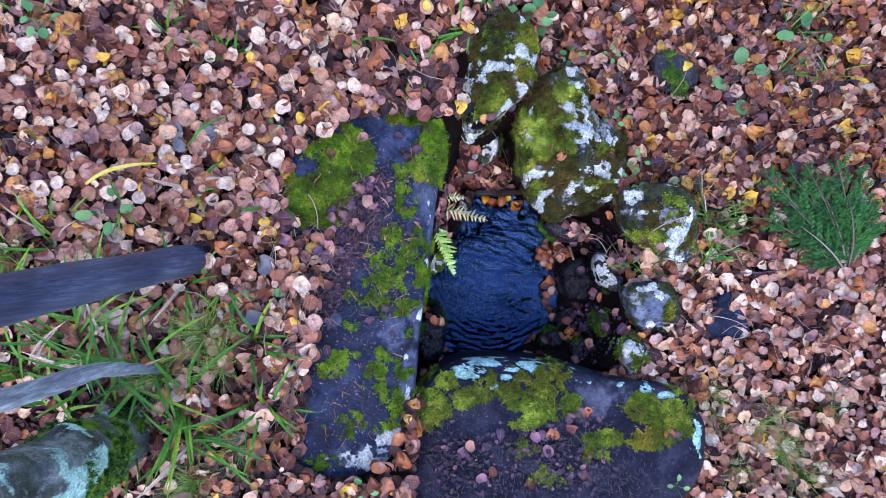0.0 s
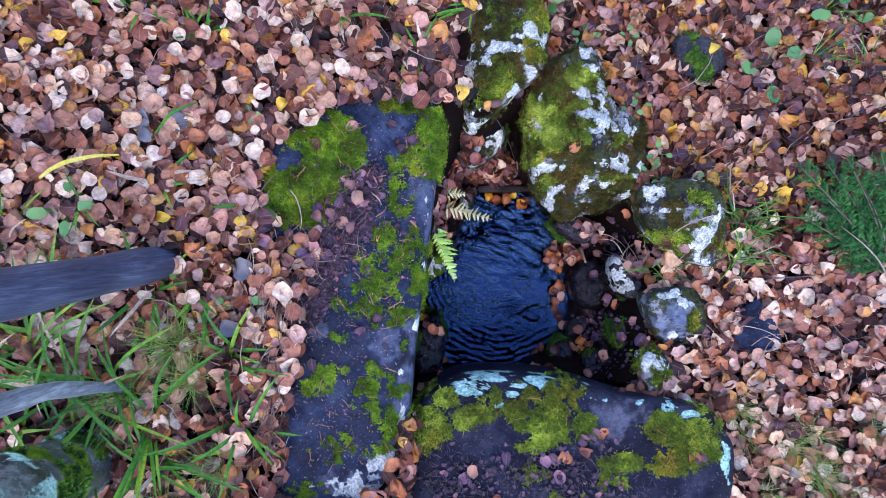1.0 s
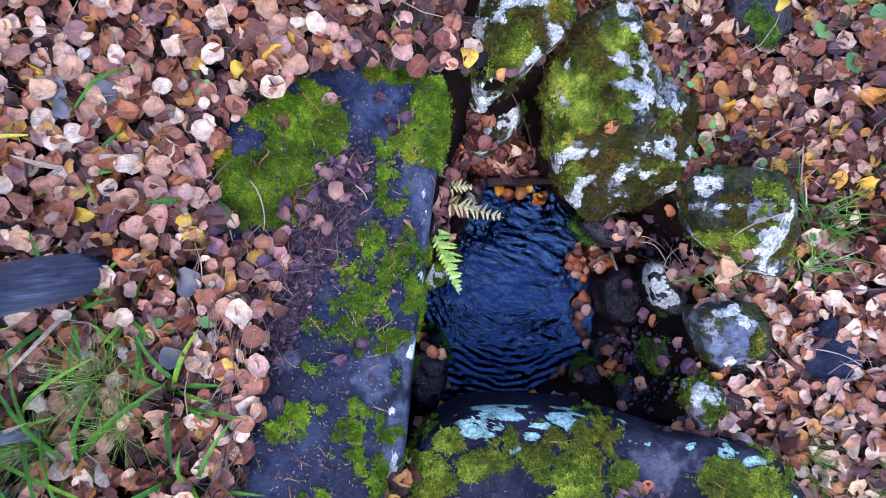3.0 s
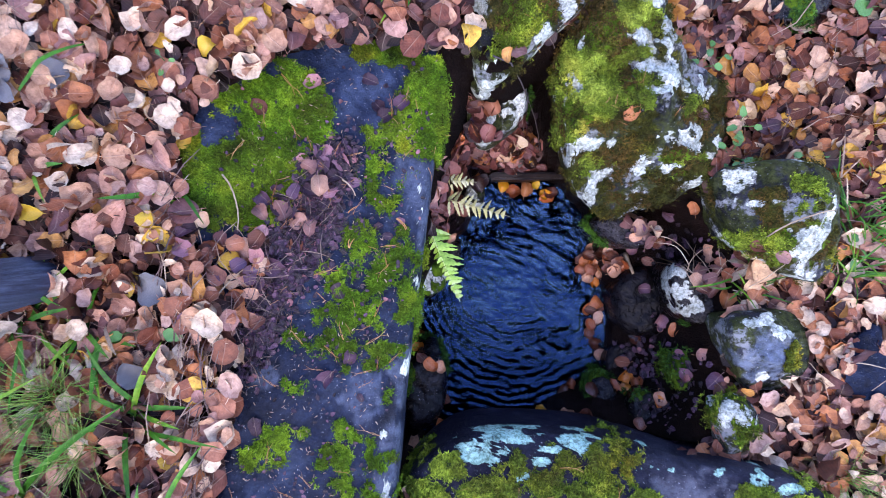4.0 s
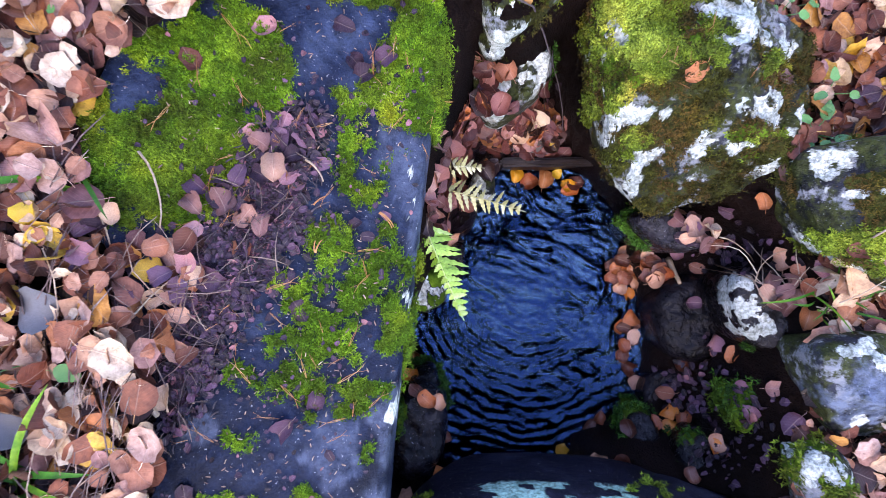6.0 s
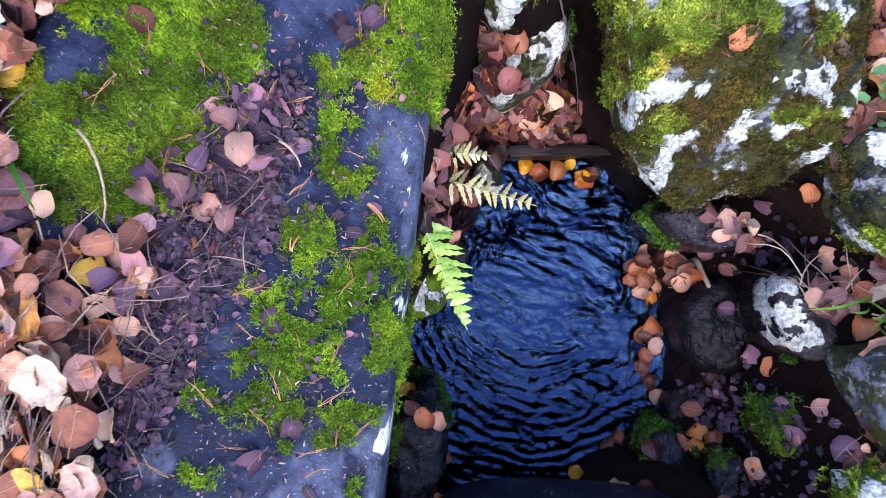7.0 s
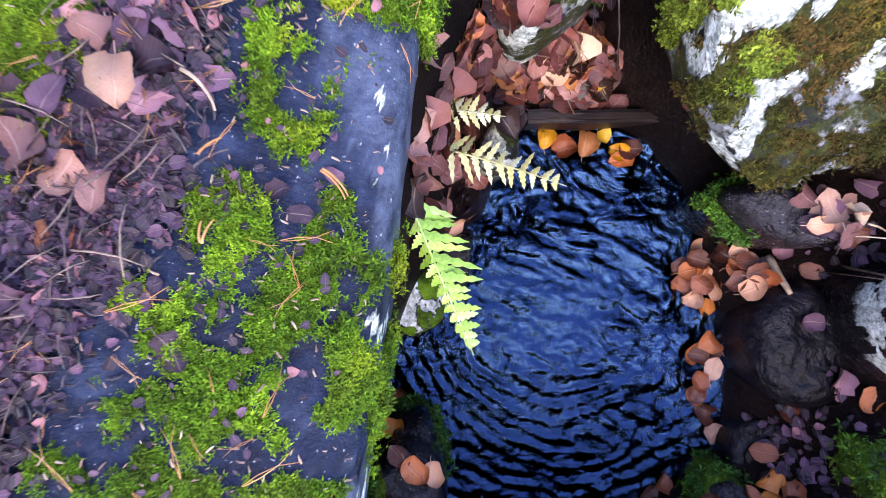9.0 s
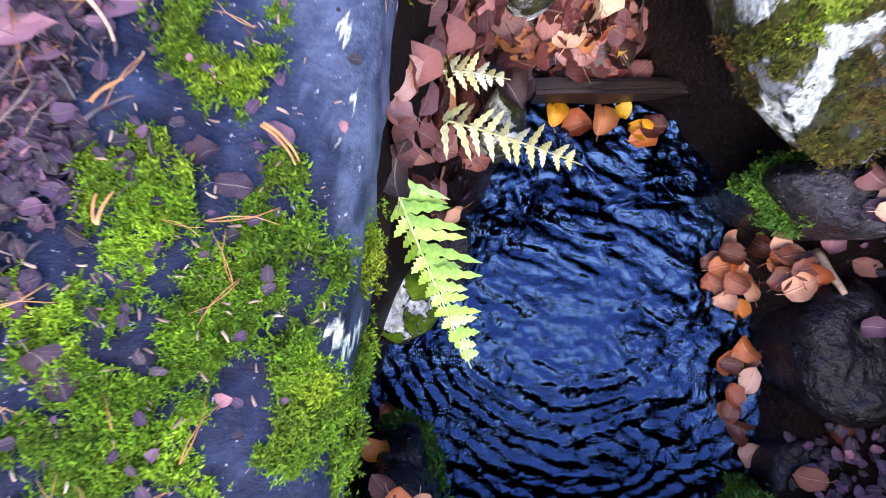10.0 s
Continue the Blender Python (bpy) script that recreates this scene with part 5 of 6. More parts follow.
YELLOWS = [(-0.446, 0.067), (-0.443, 0.043), (-0.043, 0.632), (-0.937, 0.468), (-0.622, 0.078), (0.691, 0.522), (-0.358, 0.331), (-0.387, 0.629)]
for x, y in YELLOWS:
    lay_leaf(x, y, "yellow", 0.03, 0.036)
GREYS = [(-0.678, 0.295), (-0.666, 0.263), (-0.595, 0.290), (-0.453, -0.038), (-0.478, -0.175)]
for x, y in GREYS:
    lay_leaf(x, y, "grey", 0.048, 0.036)
# the cleft between the two tall boulders is filled with leaves
CLEFT = [(0.016, 0.392), (0.031, 0.210), (0.060, 0.133), (0.112, 0.176), (0.218, 0.195), (0.208, 0.277), (0.170, 0.335), (0.093, 0.354), (0.045, 0.402)]
cleft_c = np.array(CLEFT).mean(0)
count = 0
while count < 25:
    x, y = cleft_c[0] + leaf_rng.uniform(-0.14, 0.14), cleft_c[1] + leaf_rng.uniform(-0.16, 0.16)
    if inside_distance([(x, y)], CLEFT)[0] > 0:
        lay_leaf(x, y, "red" if leaf_rng.random() < 0.75 else "dry", 0.036, leaf_rng.uniform(0.004, 0.02), WATER_Z, 0.35, -0.12)
        count += 1


# ---- litter, straws and needles as stuff ----
def scatter_on(name, label, shape, material, centres, count, size, tilt, seed, category, lift=0.002, uv=None, smooth=True, ceiling=9.0, heading=None):
    """Bits strewn over round areas (x, y, rx, ry), each resting on what lies below."""
    rng = np.random.default_rng(seed)
    c = np.array(centres)
    w = c[:, 2] * c[:, 3]
    pick = rng.choice(len(c), count, p=w / w.sum())
    xy = c[pick, :2] + rng.normal(0, 0.5, (count, 2)) * c[pick, 2:]
    pos, nor = [], []
    for x, y in xy:
        hit, normal = drop(x, y)
        if WATER_Z < hit.z < ceiling:
            pos.append((hit.x, hit.y, hit.z + lift))
            nor.append(tuple(normal))
    pos, nor = np.array(pos), np.array(nor)
    n = len(pos)
    pos[:, 2] += rng.uniform(0, 0.004, n)
    yaw = rng.uniform(0, 6.28, n) if heading is None else rng.normal(heading, 0.35, n)
    rot = turns(yaw, np.abs(rng.normal(0, tilt, n)), rng.uniform(0, 6.28, n), size * rng.uniform(0.5, 1.5, n), nor)
    return tagged(new(name, soup(name, shape[0], shape[1], (pos, rot), material, uv, smooth)), label, category, kind="stuff")


def bent_rod(bow, radius, sides=4):
    return rod([(-0.5, 0, 0), (-0.2, bow * 0.8, 0.02), (0.15, bow, 0.03), (0.5, 0, 0)], [radius, radius * 1.1, radius, radius * 0.6], sides)


LITTER_BAND = [(-0.187, 0.143, 0.037, 0.037), (-0.202, 0.102, 0.044, 0.044), (-0.224, 0.058, 0.052, 0.044), (-0.254, 0.006, 0.059, 0.052), (-0.276, -0.046, 0.044, 0.052), (-0.294, -0.097, 0.033, 0.044), (-0.313, -0.149, 0.026, 0.044), (-0.165, 0.176, 0.030, 0.030)] + [(-0.216, 0.109, 0.025, 0.041), (-0.200, 0.065, 0.032, 0.029), (-0.226, 0.036, 0.022, 0.029)]
lv, lf, luv = leaf_template(77, 1.0, 0.8, 0.3, 0.2, True)
scatter_on("leaf_crumbs", "dark wet leaf scraps gathered on the slab", (lv, lf), LEAF_LITTER, LITTER_BAND, 3000, 0.0100, 0.5, 21, "leaves", 0.003, luv)
scatter_on("bark_crumbs", "small dark crumbs of bark and litter on the slab", bent_rod(0.1, 0.09), TWIG, LITTER_BAND, 2600, 0.008, 0.3, 22, "litter")
scatter_on("litter_straws", "thin brown straws tangled in the wet litter", bent_rod(0.06, 0.014), DARK_STRAW, LITTER_BAND + [(-0.30, -0.06, 0.05, 0.07), (-0.33, -0.14, 0.04, 0.06)], 80, 0.032, 0.2, 35, "straw", 0.009)
SLAB_ALL = [(-0.216, 0.167, 0.180, 0.195), (-0.216, -0.119, 0.135, 0.195), (-0.246, -0.389, 0.120, 0.195), (-0.066, 0.212, 0.060, 0.150), (-0.104, -0.014, 0.060, 0.135), (-0.126, -0.149, 0.060, 0.075)]
scatter_on("slab_crumbs", "pale and brown crumbs strewn over the slab", bent_rod(0.05, 0.12), STRAW_MANY, SLAB_ALL, 700, 0.0045, 0.2, 23, "litter")
scatter_on("small_scraps", "small brown leaf scraps on moss and slate", (lv, lf), LEAF_LITTER, SLAB_ALL, 420, 0.0065, 0.35, 24, "leaves", 0.004, luv)
n1, n2 = bent_rod(0.10, 0.009), bent_rod(-0.06, 0.009)
pair = join_shapes([n1, (np.array(n2[0]) @ np.array([[0.96, 0.26, 0], [-0.26, 0.96, 0], [0, 0, 1]]) + [0.0, 0.12, 0.01], n2[1])])
scatter_on("pine_needles", "orange fallen pine needle pairs on slab and stones", pair, NEEDLE, SLAB_ALL + FRONT_MOSS + [(0.301, 0.294, 0.092, 0.108), (0.148, 0.478, 0.061, 0.077)], 110, 0.028, 0.2, 25, "needles", 0.006)
EDGE = [(-0.377, -0.058, 0.045, 0.104), (-0.355, -0.236, 0.036, 0.119), (-0.377, -0.384, 0.030, 0.104), (-0.407, 0.031, 0.036, 0.059), (-0.466, -0.177, 0.089, 0.134), (-0.422, -0.295, 0.059, 0.148)]
scatter_on("dry_grass_litter", "dry brown grass straws along the slab", bent_rod(0.07, 0.009), STRAW_DULL, EDGE + [(-0.319, -0.037, 0.036, 0.082), (-0.288, 0.004, 0.041, 0.041)], 110, 0.06, 0.12, 26, "straw", 0.026)
scatter_on("straw_sheaf", "dead grass straws lying along the slab's edge", bent_rod(0.05, 0.010), STRAW_DULL, [(-0.392, -0.10, 0.030, 0.10), (-0.372, -0.25, 0.022, 0.13), (-0.385, -0.40, 0.028, 0.12), (-0.420, 0.06, 0.018, 0.10)], 90, 0.075, 0.12, 33, "straw", 0.030, heading=1.25)
WIDE = [(-0.744, 0.370, 0.507, 0.307), (-0.744, -0.321, 0.461, 0.400), (0.793, 0.370, 0.400, 0.338), (0.916, -0.244, 0.338, 0.400), (0.916, -0.536, 0.138, 0.123), (-0.129, 0.555, 0.215, 0.108)]
scatter_on("strewn_straws", "thin dry straws strewn over the leaves", bent_rod(0.14, 0.008), STRAW_MANY, WIDE, 120, 0.095, 0.12, 27, "straw", 0.034)
scatter_on("front_crumbs", "dark crumbs and needles on the boulder", bent_rod(0.1, 0.05), TWIG, [(0.025, -0.605, 0.093, 0.093), (0.118, -0.543, 0.140, 0.078), (0.336, -0.558, 0.140, 0.093), (-0.037, -0.511, 0.062, 0.062), (0.20, -0.66, 0.20, 0.07), (0.45, -0.63, 0.14, 0.07)], 900, 0.013, 0.25, 28, "litter")
scatter_on("front_scraps", "dark purple leaf scraps on the boulder", (lv, lf), LEAF_LITTER, [(0.02, -0.60, 0.10, 0.09), (0.16, -0.56, 0.16, 0.08), (0.36, -0.60, 0.14, 0.09), (0.40, -0.47, 0.05, 0.04)], 420, 0.011, 0.3, 34, "leaves", 0.004, luv)
scatter_on("basin_scraps", "wet rust-brown leaf scraps in the hollow", (lv, lf), LEAF_LITTER, [(0.455, -0.225, 0.070, 0.070), (0.102, 0.237, 0.094, 0.094), (0.018, 0.111, 0.031, 0.063), (0.500, 0.027, 0.073, 0.042), (0.468, -0.308, 0.063, 0.042)], 640, 0.012, 0.4, 29, "leaves", 0.004, luv, True, -0.15)

pv7, pf7, puv = leaf_template(91, 1.0, 0.9, 0.22)
scatter_on("leaf_pile", "pile of rust-brown leaves in the cleft between boulders", (pv7, pf7), LEAF_RED_MANY, [(0.014, 0.258, 0.031, 0.075), (0.046, 0.233, 0.044, 0.057), (0.140, 0.239, 0.069, 0.050), (-0.001, 0.139, 0.016, 0.057)] + [(0.034, 0.420, 0.019, 0.083), (0.031, 0.285, 0.017, 0.093), (0.031, 0.181, 0.015, 0.052)], 560, 0.034, 0.4, 30, "leaves", 0.012, puv, True, -0.155)


# ---- single twigs and straws ----
def stick(name, label, ends, radius, material, lift=0.006, bow=0.05):
    (x0, y0), (x1, y1) = ends
    pts = []
    length = math.hypot(x1 - x0, y1 - y0)
    for k in range(7):
        t = k / 6
        off = bow * length * math.sin(math.pi * t) + 0.01 * length * math.sin(9 * t)
        x, y = x0 + (x1 - x0) * t - (y1 - y0) / length * off, y0 + (y1 - y0) * t + (x1 - x0) / length * off
        pts.append((x, y, drop(x, y)[0].z + lift))
    pts = np.array(pts)
    pts[:, 2] = np.maximum(pts[:, 2], np.interp(np.arange(7), [0, 6], [pts[0, 2], pts[-1, 2]]))
    v, f = rod(pts, [radius * (1 - 0.08 * k) for k in range(7)], 6)
    return tagged(new(name, mesh_from(name, v, f, material)), label, "twig", "loose twigs and straws")


for ends in ([(-0.192, 0.117), (-0.162, 0.082)], [(-0.200, 0.071), (-0.174, 0.071)], [(-0.158, 0.073), (-0.136, 0.085)], [(-0.219, 0.120), (-0.200, 0.113)], [(0.359, -0.504), (0.382, -0.543)]):
    stick("twig", "thin dark twig lying on the slab", ends, 0.0014, TWIG, 0.006, 0.08)
for ends in ([(-0.164, 0.135), (-0.143, 0.109)], [(-0.455, 0.142), (-0.379, 0.025)], [(-0.430, -0.162), (-0.382, -0.250)], [(0.724, -0.199), (0.877, -0.228)], [(0.569, 0.040), (0.670, 0.087)],
             [(-0.348, 0.140), (-0.327, 0.052)], [(-0.385, -0.115), (-0.297, 0.001)]):
    stick("straw", "pale bent dry straw", ends, 0.0016, STRAW, 0.012, 0.12)
stick("twig", "broken pale piece of branch among the leaves", [(-0.368, -0.105), (-0.327, -0.165)], 0.006, STRAW, 0.022, 0.02)
for ends in ([(-0.155, 0.081), (-0.140, 0.092)], [(-0.077, 0.072), (-0.061, 0.053)], [(-0.076, 0.073), (-0.059, 0.055)], [(-0.154, 0.024), (-0.153, 0.038)], [(-0.153, 0.023), (-0.145, 0.039)]):
    stick("needle", "single orange pine needle", ends, 0.0011, NEEDLE, 0.008, 0.1)
stick("splinter", "wet wooden splinter on the round stone", [(0.407, 0.009), (0.414, -0.033)], 0.006, STRAW, 0.006, 0.0)
stick("straw", "bent pale straw across the hollow", [(0.442, 0.046), (0.515, 0.005)], 0.0013, STRAW, 0.02, 0.1)
stick("straw", "bent pale straw across the hollow", [(0.474, 0.000), (0.519, -0.064)], 0.0013, STRAW, 0.02, -0.2)


# ---- plank, posts and stump ----
def plank():
    bm = bmesh.new()
    bmesh.ops.create_cube(bm, size=1.0)
    bmesh.ops.scale(bm, vec=(0.225, 0.016, 0.05), verts=bm.verts)
    bmesh.ops.subdivide_edges(bm, edges=[e for e in bm.edges if abs((e.verts[0].co - e.verts[1].co).x) > 0.1], cuts=8)
    bmesh.ops.bevel(bm, geom=[e for e in bm.edges if e.is_manifold and e.calc_face_angle(0) > 0.5], offset=0.004, segments=2, affect="EDGES")
    for v in bm.verts:
        v.co.y += 0.004 * noise.noise(v.co * 18)
        v.co.z += 0.003 * noise.noise(v.co * 30)
    me = bpy.data.meshes.new("wooden_plank")
    bm.to_mesh(me)
    bm.free()
    me.materials.append(PLANK_WOOD)
    ob = new("wooden_plank", me)
    x, y = 0.217, 0.183
    ob.matrix_world = pose(x, y, -0.347, 0, 0, 1.5)
    return tagged(ob, "wet dark brown plank damming the head of the spring", "plank")


plank()


def post(name, label, category, points, radii, material, sides=12, wobble=0.004):
    """A leaning round post: a lumpy rod resampled along its axis."""
    p = np.array(points, float)
    t = np.linspace(0, len(p) - 1, 26)
    axis = np.stack([np.interp(t, np.arange(len(p)), p[:, k]) for k in range(3)], -1)
    rad = np.interp(t, np.arange(len(p)), radii)
    v, f = rod(axis, rad, sides)
    mid = np.repeat(axis, sides, axis=0)
    for i in range(len(v)):
        out = v[i] - mid[i]
        k = 1 + wobble / np.linalg.norm(out) * noise.fractal(Vector(v[i]) * 14, 1.0, 2.0, 3)
        v[i] = mid[i] + out * k
    me = mesh_from(name, v, f, material)
    z = np.array([q[2] for q in v])
    attribute_on(me, "moss", sm(0.5, 0.6, 0.55 + 0.5 * fbm(v, 7.0, 3)) * sm(0.52, 0.34, z) * sm(0.1, 0.16, z))
    attribute_on(me, "lichen", sm(0.4, 0.62, 0.5 + 0.6 * fbm(v + 9, 10.0, 4)))
    return tagged(new(name, me), label, category)


bx, by = -0.634, -0.023
mx, my = -0.677, -0.069
post("fence_post", "weathered grey-blue wooden post standing in the leaf litter", "post",
     [(bx - (mx - bx) * 0.25, by - (my - by) * 0.25, -0.06), (bx, by, 0.08), (mx, my, 0.636), (mx + (mx - bx) * 1.05, my + (my - by) * 1.05, 1.22)],
     [0.036, 0.038, 0.041, 0.041], OLD_WOOD, 14, 0.003)
post("fence_stake", "thin bare silvery stake leaning beside the post", "post",
     [(-0.709, -0.326, 0.04), (-0.724, -0.284, 0.22), (-0.733, -0.257, 0.38), (-0.758, -0.262, 0.62), (-0.771, -0.249, 0.8)],
     [0.010, 0.012, 0.019, 0.021, 0.022], PALE_WOOD, 10, 0.004)
stump = post("tree_stump", "thick grey-green stump with moss and pale lichen", "stump",
             [(-0.834, -0.492, 0.02), (-0.818, -0.482, 0.22), (-0.805, -0.460, 0.42), (-0.818, -0.456, 0.62)],
             [0.085, 0.082, 0.082, 0.07], STUMP, 26, 0.016)
moss_on(stump, MOSS_DARK, 2500, 0.008, "dark green moss")


# ---- grass, herbs, ferns and the spruce seedling ----
def blade_mesh(rnd, length, width, arch, lean, material, name):
    pts, wid = [], []
    for k in range(8):
        t = k / 7
        a = lean + arch * t
        prev = pts[-1] if pts else (0.0, 0.0, 0.0)
        step = length / 7 if k else 0
        pts.append((prev[0] + step * math.sin(a), prev[1] + 0.012 * length * math.sin(5 * t), prev[2] + step * math.cos(a)))
        wid.append(width * (0.75 + 0.5 * t) * (1 - t ** 3) + 0.0004)
    v, f = ribbon(pts, wid, 0.2)
    return mesh_from(name, v, f, material)


def sedge(x, y, n, length, width, seed, label, material=GRASS, fan=360.0, facing=0.0):
    """A tuft of broad arching blades, each its own part, round an empty at the root."""
    rnd = random.Random(seed)
    root = new("grass_tuft")
    root.location = (x, y, drop(x, y)[0].z + 0.006)
    for k in range(n):
        L = length * rnd.uniform(0.6, 1.15)
        me = blade_mesh(rnd, L, width * rnd.uniform(0.7, 1.2), rnd.uniform(0.4, 1.0), rnd.uniform(0.35, 1.0), STRAW if rnd.random() < 0.12 else material, "blade")
        b = part("blade", me, root)
        b.rotation_euler = (0, 0, radians(facing + rnd.uniform(-fan / 2, fan / 2)))
        b.location = (rnd.uniform(-0.02, 0.02), rnd.uniform(-0.02, 0.02), 0)
    return tagged(root, label, "grass", "grass tufts")


def fine_tuft(x, y, n, length, seed, label, material=GRASS_MANY, width=0.0016):
    rnd = random.Random(seed)
    shapes = []
    for k in range(n):
        a, L = rnd.uniform(0, 6.28), length * rnd.uniform(0.7, 1.4)
        arch, lean = rnd.uniform(0.2, 0.9), rnd.uniform(0.15, 1.0)
        pts, wid, px, pz = [], [], 0.0, 0.0
        for j in range(5):
            t = j / 4
            pts.append((px * math.cos(a), px * math.sin(a), pz))
            px += L / 4 * math.sin(lean + arch * t)
            pz += L / 4 * math.cos(lean + arch * t)
            wid.append(width * (1 - 0.8 * t))
        v, f = ribbon(pts, wid, 0.3)
        shapes.append((v + [rnd.uniform(-0.02, 0.02), rnd.uniform(-0.02, 0.02), 0], f))
    v, f = join_shapes(shapes)
    ob = new("fine_grass", mesh_from("fine_grass", v, f, material))
    ob.location = (x, y, drop(x, y)[0].z + 0.012)
    ob["kind"] = "stuff"
    return tagged(ob, label, "grass", "fine grass tufts")


SEDGE_LABEL = "green arching sedge blades growing through fallen leaves"
for k, (x, y, n, L, face) in enumerate([(-0.666, -0.094, 9, 0.15, -20), (-0.556, -0.109, 8, 0.13, 20), (-0.930, -0.233, 9, 0.26, 60), (-0.835, -0.321, 10, 0.26, 110), (-0.754, -0.292, 9, 0.24, 170), (-0.666, -0.380, 8, 0.22, 30), (-1.062, -0.307, 8, 0.24, 90), (-0.483, -0.248, 6, 0.15, 60), (-0.651, -0.483, 8, 0.2, 100), (-0.461, -0.409, 5, 0.16, -60), (-0.974, -0.409, 9, 0.26, 40), (-0.871, -0.175, 8, 0.22, 20), (-1.106, -0.175, 8, 0.22, 80), (-0.798, -0.468, 7, 0.2, -30)]):
    sedge(x, y, int(n) + 3, L * 1.1, 0.0095, 100 + k, SEDGE_LABEL, GRASS, 300, face)
for k, (x, y, n, L, face) in enumerate([(-0.692, 0.556, 9, 0.1, -90), (-0.541, 0.493, 6, 0.09, 0), (-1.091, -0.021, 9, 0.18, 40), (-0.989, 0.016, 8, 0.17, 30), (-0.820, 0.097, 6, 0.13, 200), (-0.629, 0.163, 5, 0.1, 60), (-0.241, 0.559, 6, 0.1, 200), (-0.057, 0.471, 7, 0.09, 20), (0.053, 0.595, 7, 0.11, 60), (-1.062, 0.610, 5, 0.1, 0), (-0.417, 0.104, 4, 0.1, -60), (-0.571, 0.500, 5, 0.08, -30)]):
    sedge(x, y, int(n), L, 0.008, 140 + k, SEDGE_LABEL, GRASS, 320, face)
for k, (x, y, n, L, face) in enumerate([(0.789, 0.076, 16, 0.13, 100), (0.769, -0.023, 14, 0.12, 20), (0.753, 0.117, 12, 0.13, 60), (0.794, 0.018, 12, 0.12, 0), (0.571, -0.056, 10, 0.08, 60), (1.037, 0.654, 7, 0.13, 40), (0.992, 0.514, 6, 0.12, 60), (0.835, 0.134, 6, 0.08, 60), (1.133, 0.497, 6, 0.12, 60)]):
    sedge(x, y, int(n) + 6, L, 0.0036, 170 + k, "narrow dark green grass blades beside the stones", GRASS, 300, face)
for k, (x, y, n, L) in enumerate([(-0.604, -0.211, 170, 0.11), (-0.710, -0.321, 90, 0.12), (-0.637, -0.593, 120, 0.1), (-1.106, -0.013, 110, 0.1), (-0.563, -0.292, 80, 0.1), (-0.519, -0.497, 60, 0.1), (-0.857, -0.057, 50, 0.1)]):
    fine_tuft(x, y, int(n), L, 200 + k, "soft fine green grass tuft among leaves")
for k, (x, y, n, L) in enumerate([(0.976, -0.576, 120, 0.09), (0.902, -0.510, 80, 0.08), (1.042, -0.659, 80, 0.09), (0.769, -0.411, 70, 0.07), (0.951, -0.477, 60, 0.08), (1.116, -0.461, 40, 0.08), (0.786, -0.477, 50, 0.07), (0.852, -0.642, 50, 0.08)]):
    fine_tuft(x, y, int(n), L, 230 + k, "thin faded grass tuft among leaves")


def herb(x, y, n, size, seed, label, spread=1.2, lift=0.03):
    """A small plant: thin stalks from one root, each with an oval leaf."""
    rnd = random.Random(seed)
    root = new("herb")
    root.location = (x, y, drop(x, y)[0].z)
    for k in range(n):
        a = 6.28 * k / n + rnd.uniform(-0.4, 0.4)
        r = size * spread * rnd.uniform(0.5, 1.0)
        h = lift + rnd.uniform(0, 0.02)
        v, f = rod([(0, 0, 0), (r * 0.4 * math.cos(a), r * 0.4 * math.sin(a), h * 0.7), (r * math.cos(a), r * math.sin(a), h)], [0.0009, 0.0008, 0.0006], 5)
        part("stalk", mesh_from("stalk", v, f, HERB), root)
        lv2, lf2, _ = leaf_template(seed + k, 1.0, 0.72, 0.15)
        b = part("leaf_blade", mesh_from("leaf_blade", lv2, lf2, HERB), root)
        s = size * rnd.uniform(0.8, 1.2)
        b.matrix_local = pose((r + s * 0.4) * math.cos(a), (r + s * 0.4) * math.sin(a), h + 0.002, rnd.uniform(-20, 20), rnd.uniform(-20, 20), math.degrees(a) - 90) @ Matrix.Diagonal((s, s, s, 1))
    return tagged(root, label, "plant", "small green herbs")


HERBS = [(0.184, 0.655, 6, 0.045), (0.237, 0.637, 5, 0.035), (0.860, 0.491, 4, 0.055), (0.541, 0.196, 5, 0.022), (0.480, 0.359, 5, 0.018), (0.556, 0.252, 4, 0.02), (-1.021, 0.591, 6, 0.032), (-0.839, 0.096, 4, 0.04), (-0.462, -0.100, 2, 0.028), (-0.199, -0.618, 3, 0.022), (0.624, -0.634, 4, 0.02), (0.275, 0.652, 4, 0.03), (1.073, 0.617, 4, 0.045), (0.366, 0.556, 4, 0.02), (0.769, 0.017, 4, 0.02), (0.511, 0.381, 3, 0.018), (-0.880, -0.594, 2, 0.02), (-0.432, 0.313, 3, 0.012), (0.495, 0.564, 4, 0.016), (0.343, 0.518, 4, 0.016), (0.700, 0.199, 2, 0.018)]
for k, (x, y, n, s) in enumerate(HERBS):
    herb(x, y, int(n), s, 300 + k, "small herb with fresh green oval leaves")


def pinna(length, width):
    v, f = [], []
    rows = 9
    for k in range(rows):
        t = k / (rows - 1)
        w = width * 0.5 * (1 - t) ** 0.6 * (1 + 0.30 * (-1) ** k) + 0.0003
        for s in (-1, 0, 1):
            v.append((length * t, s * w, -0.12 * length * t * t + (0.0 if s == 0 else -0.12 * w)))
    for k in range(rows - 1):
        for j in range(2):
            a = k * 3 + j
            f.append((a, a + 1, a + 4, a + 3))
    return v, f


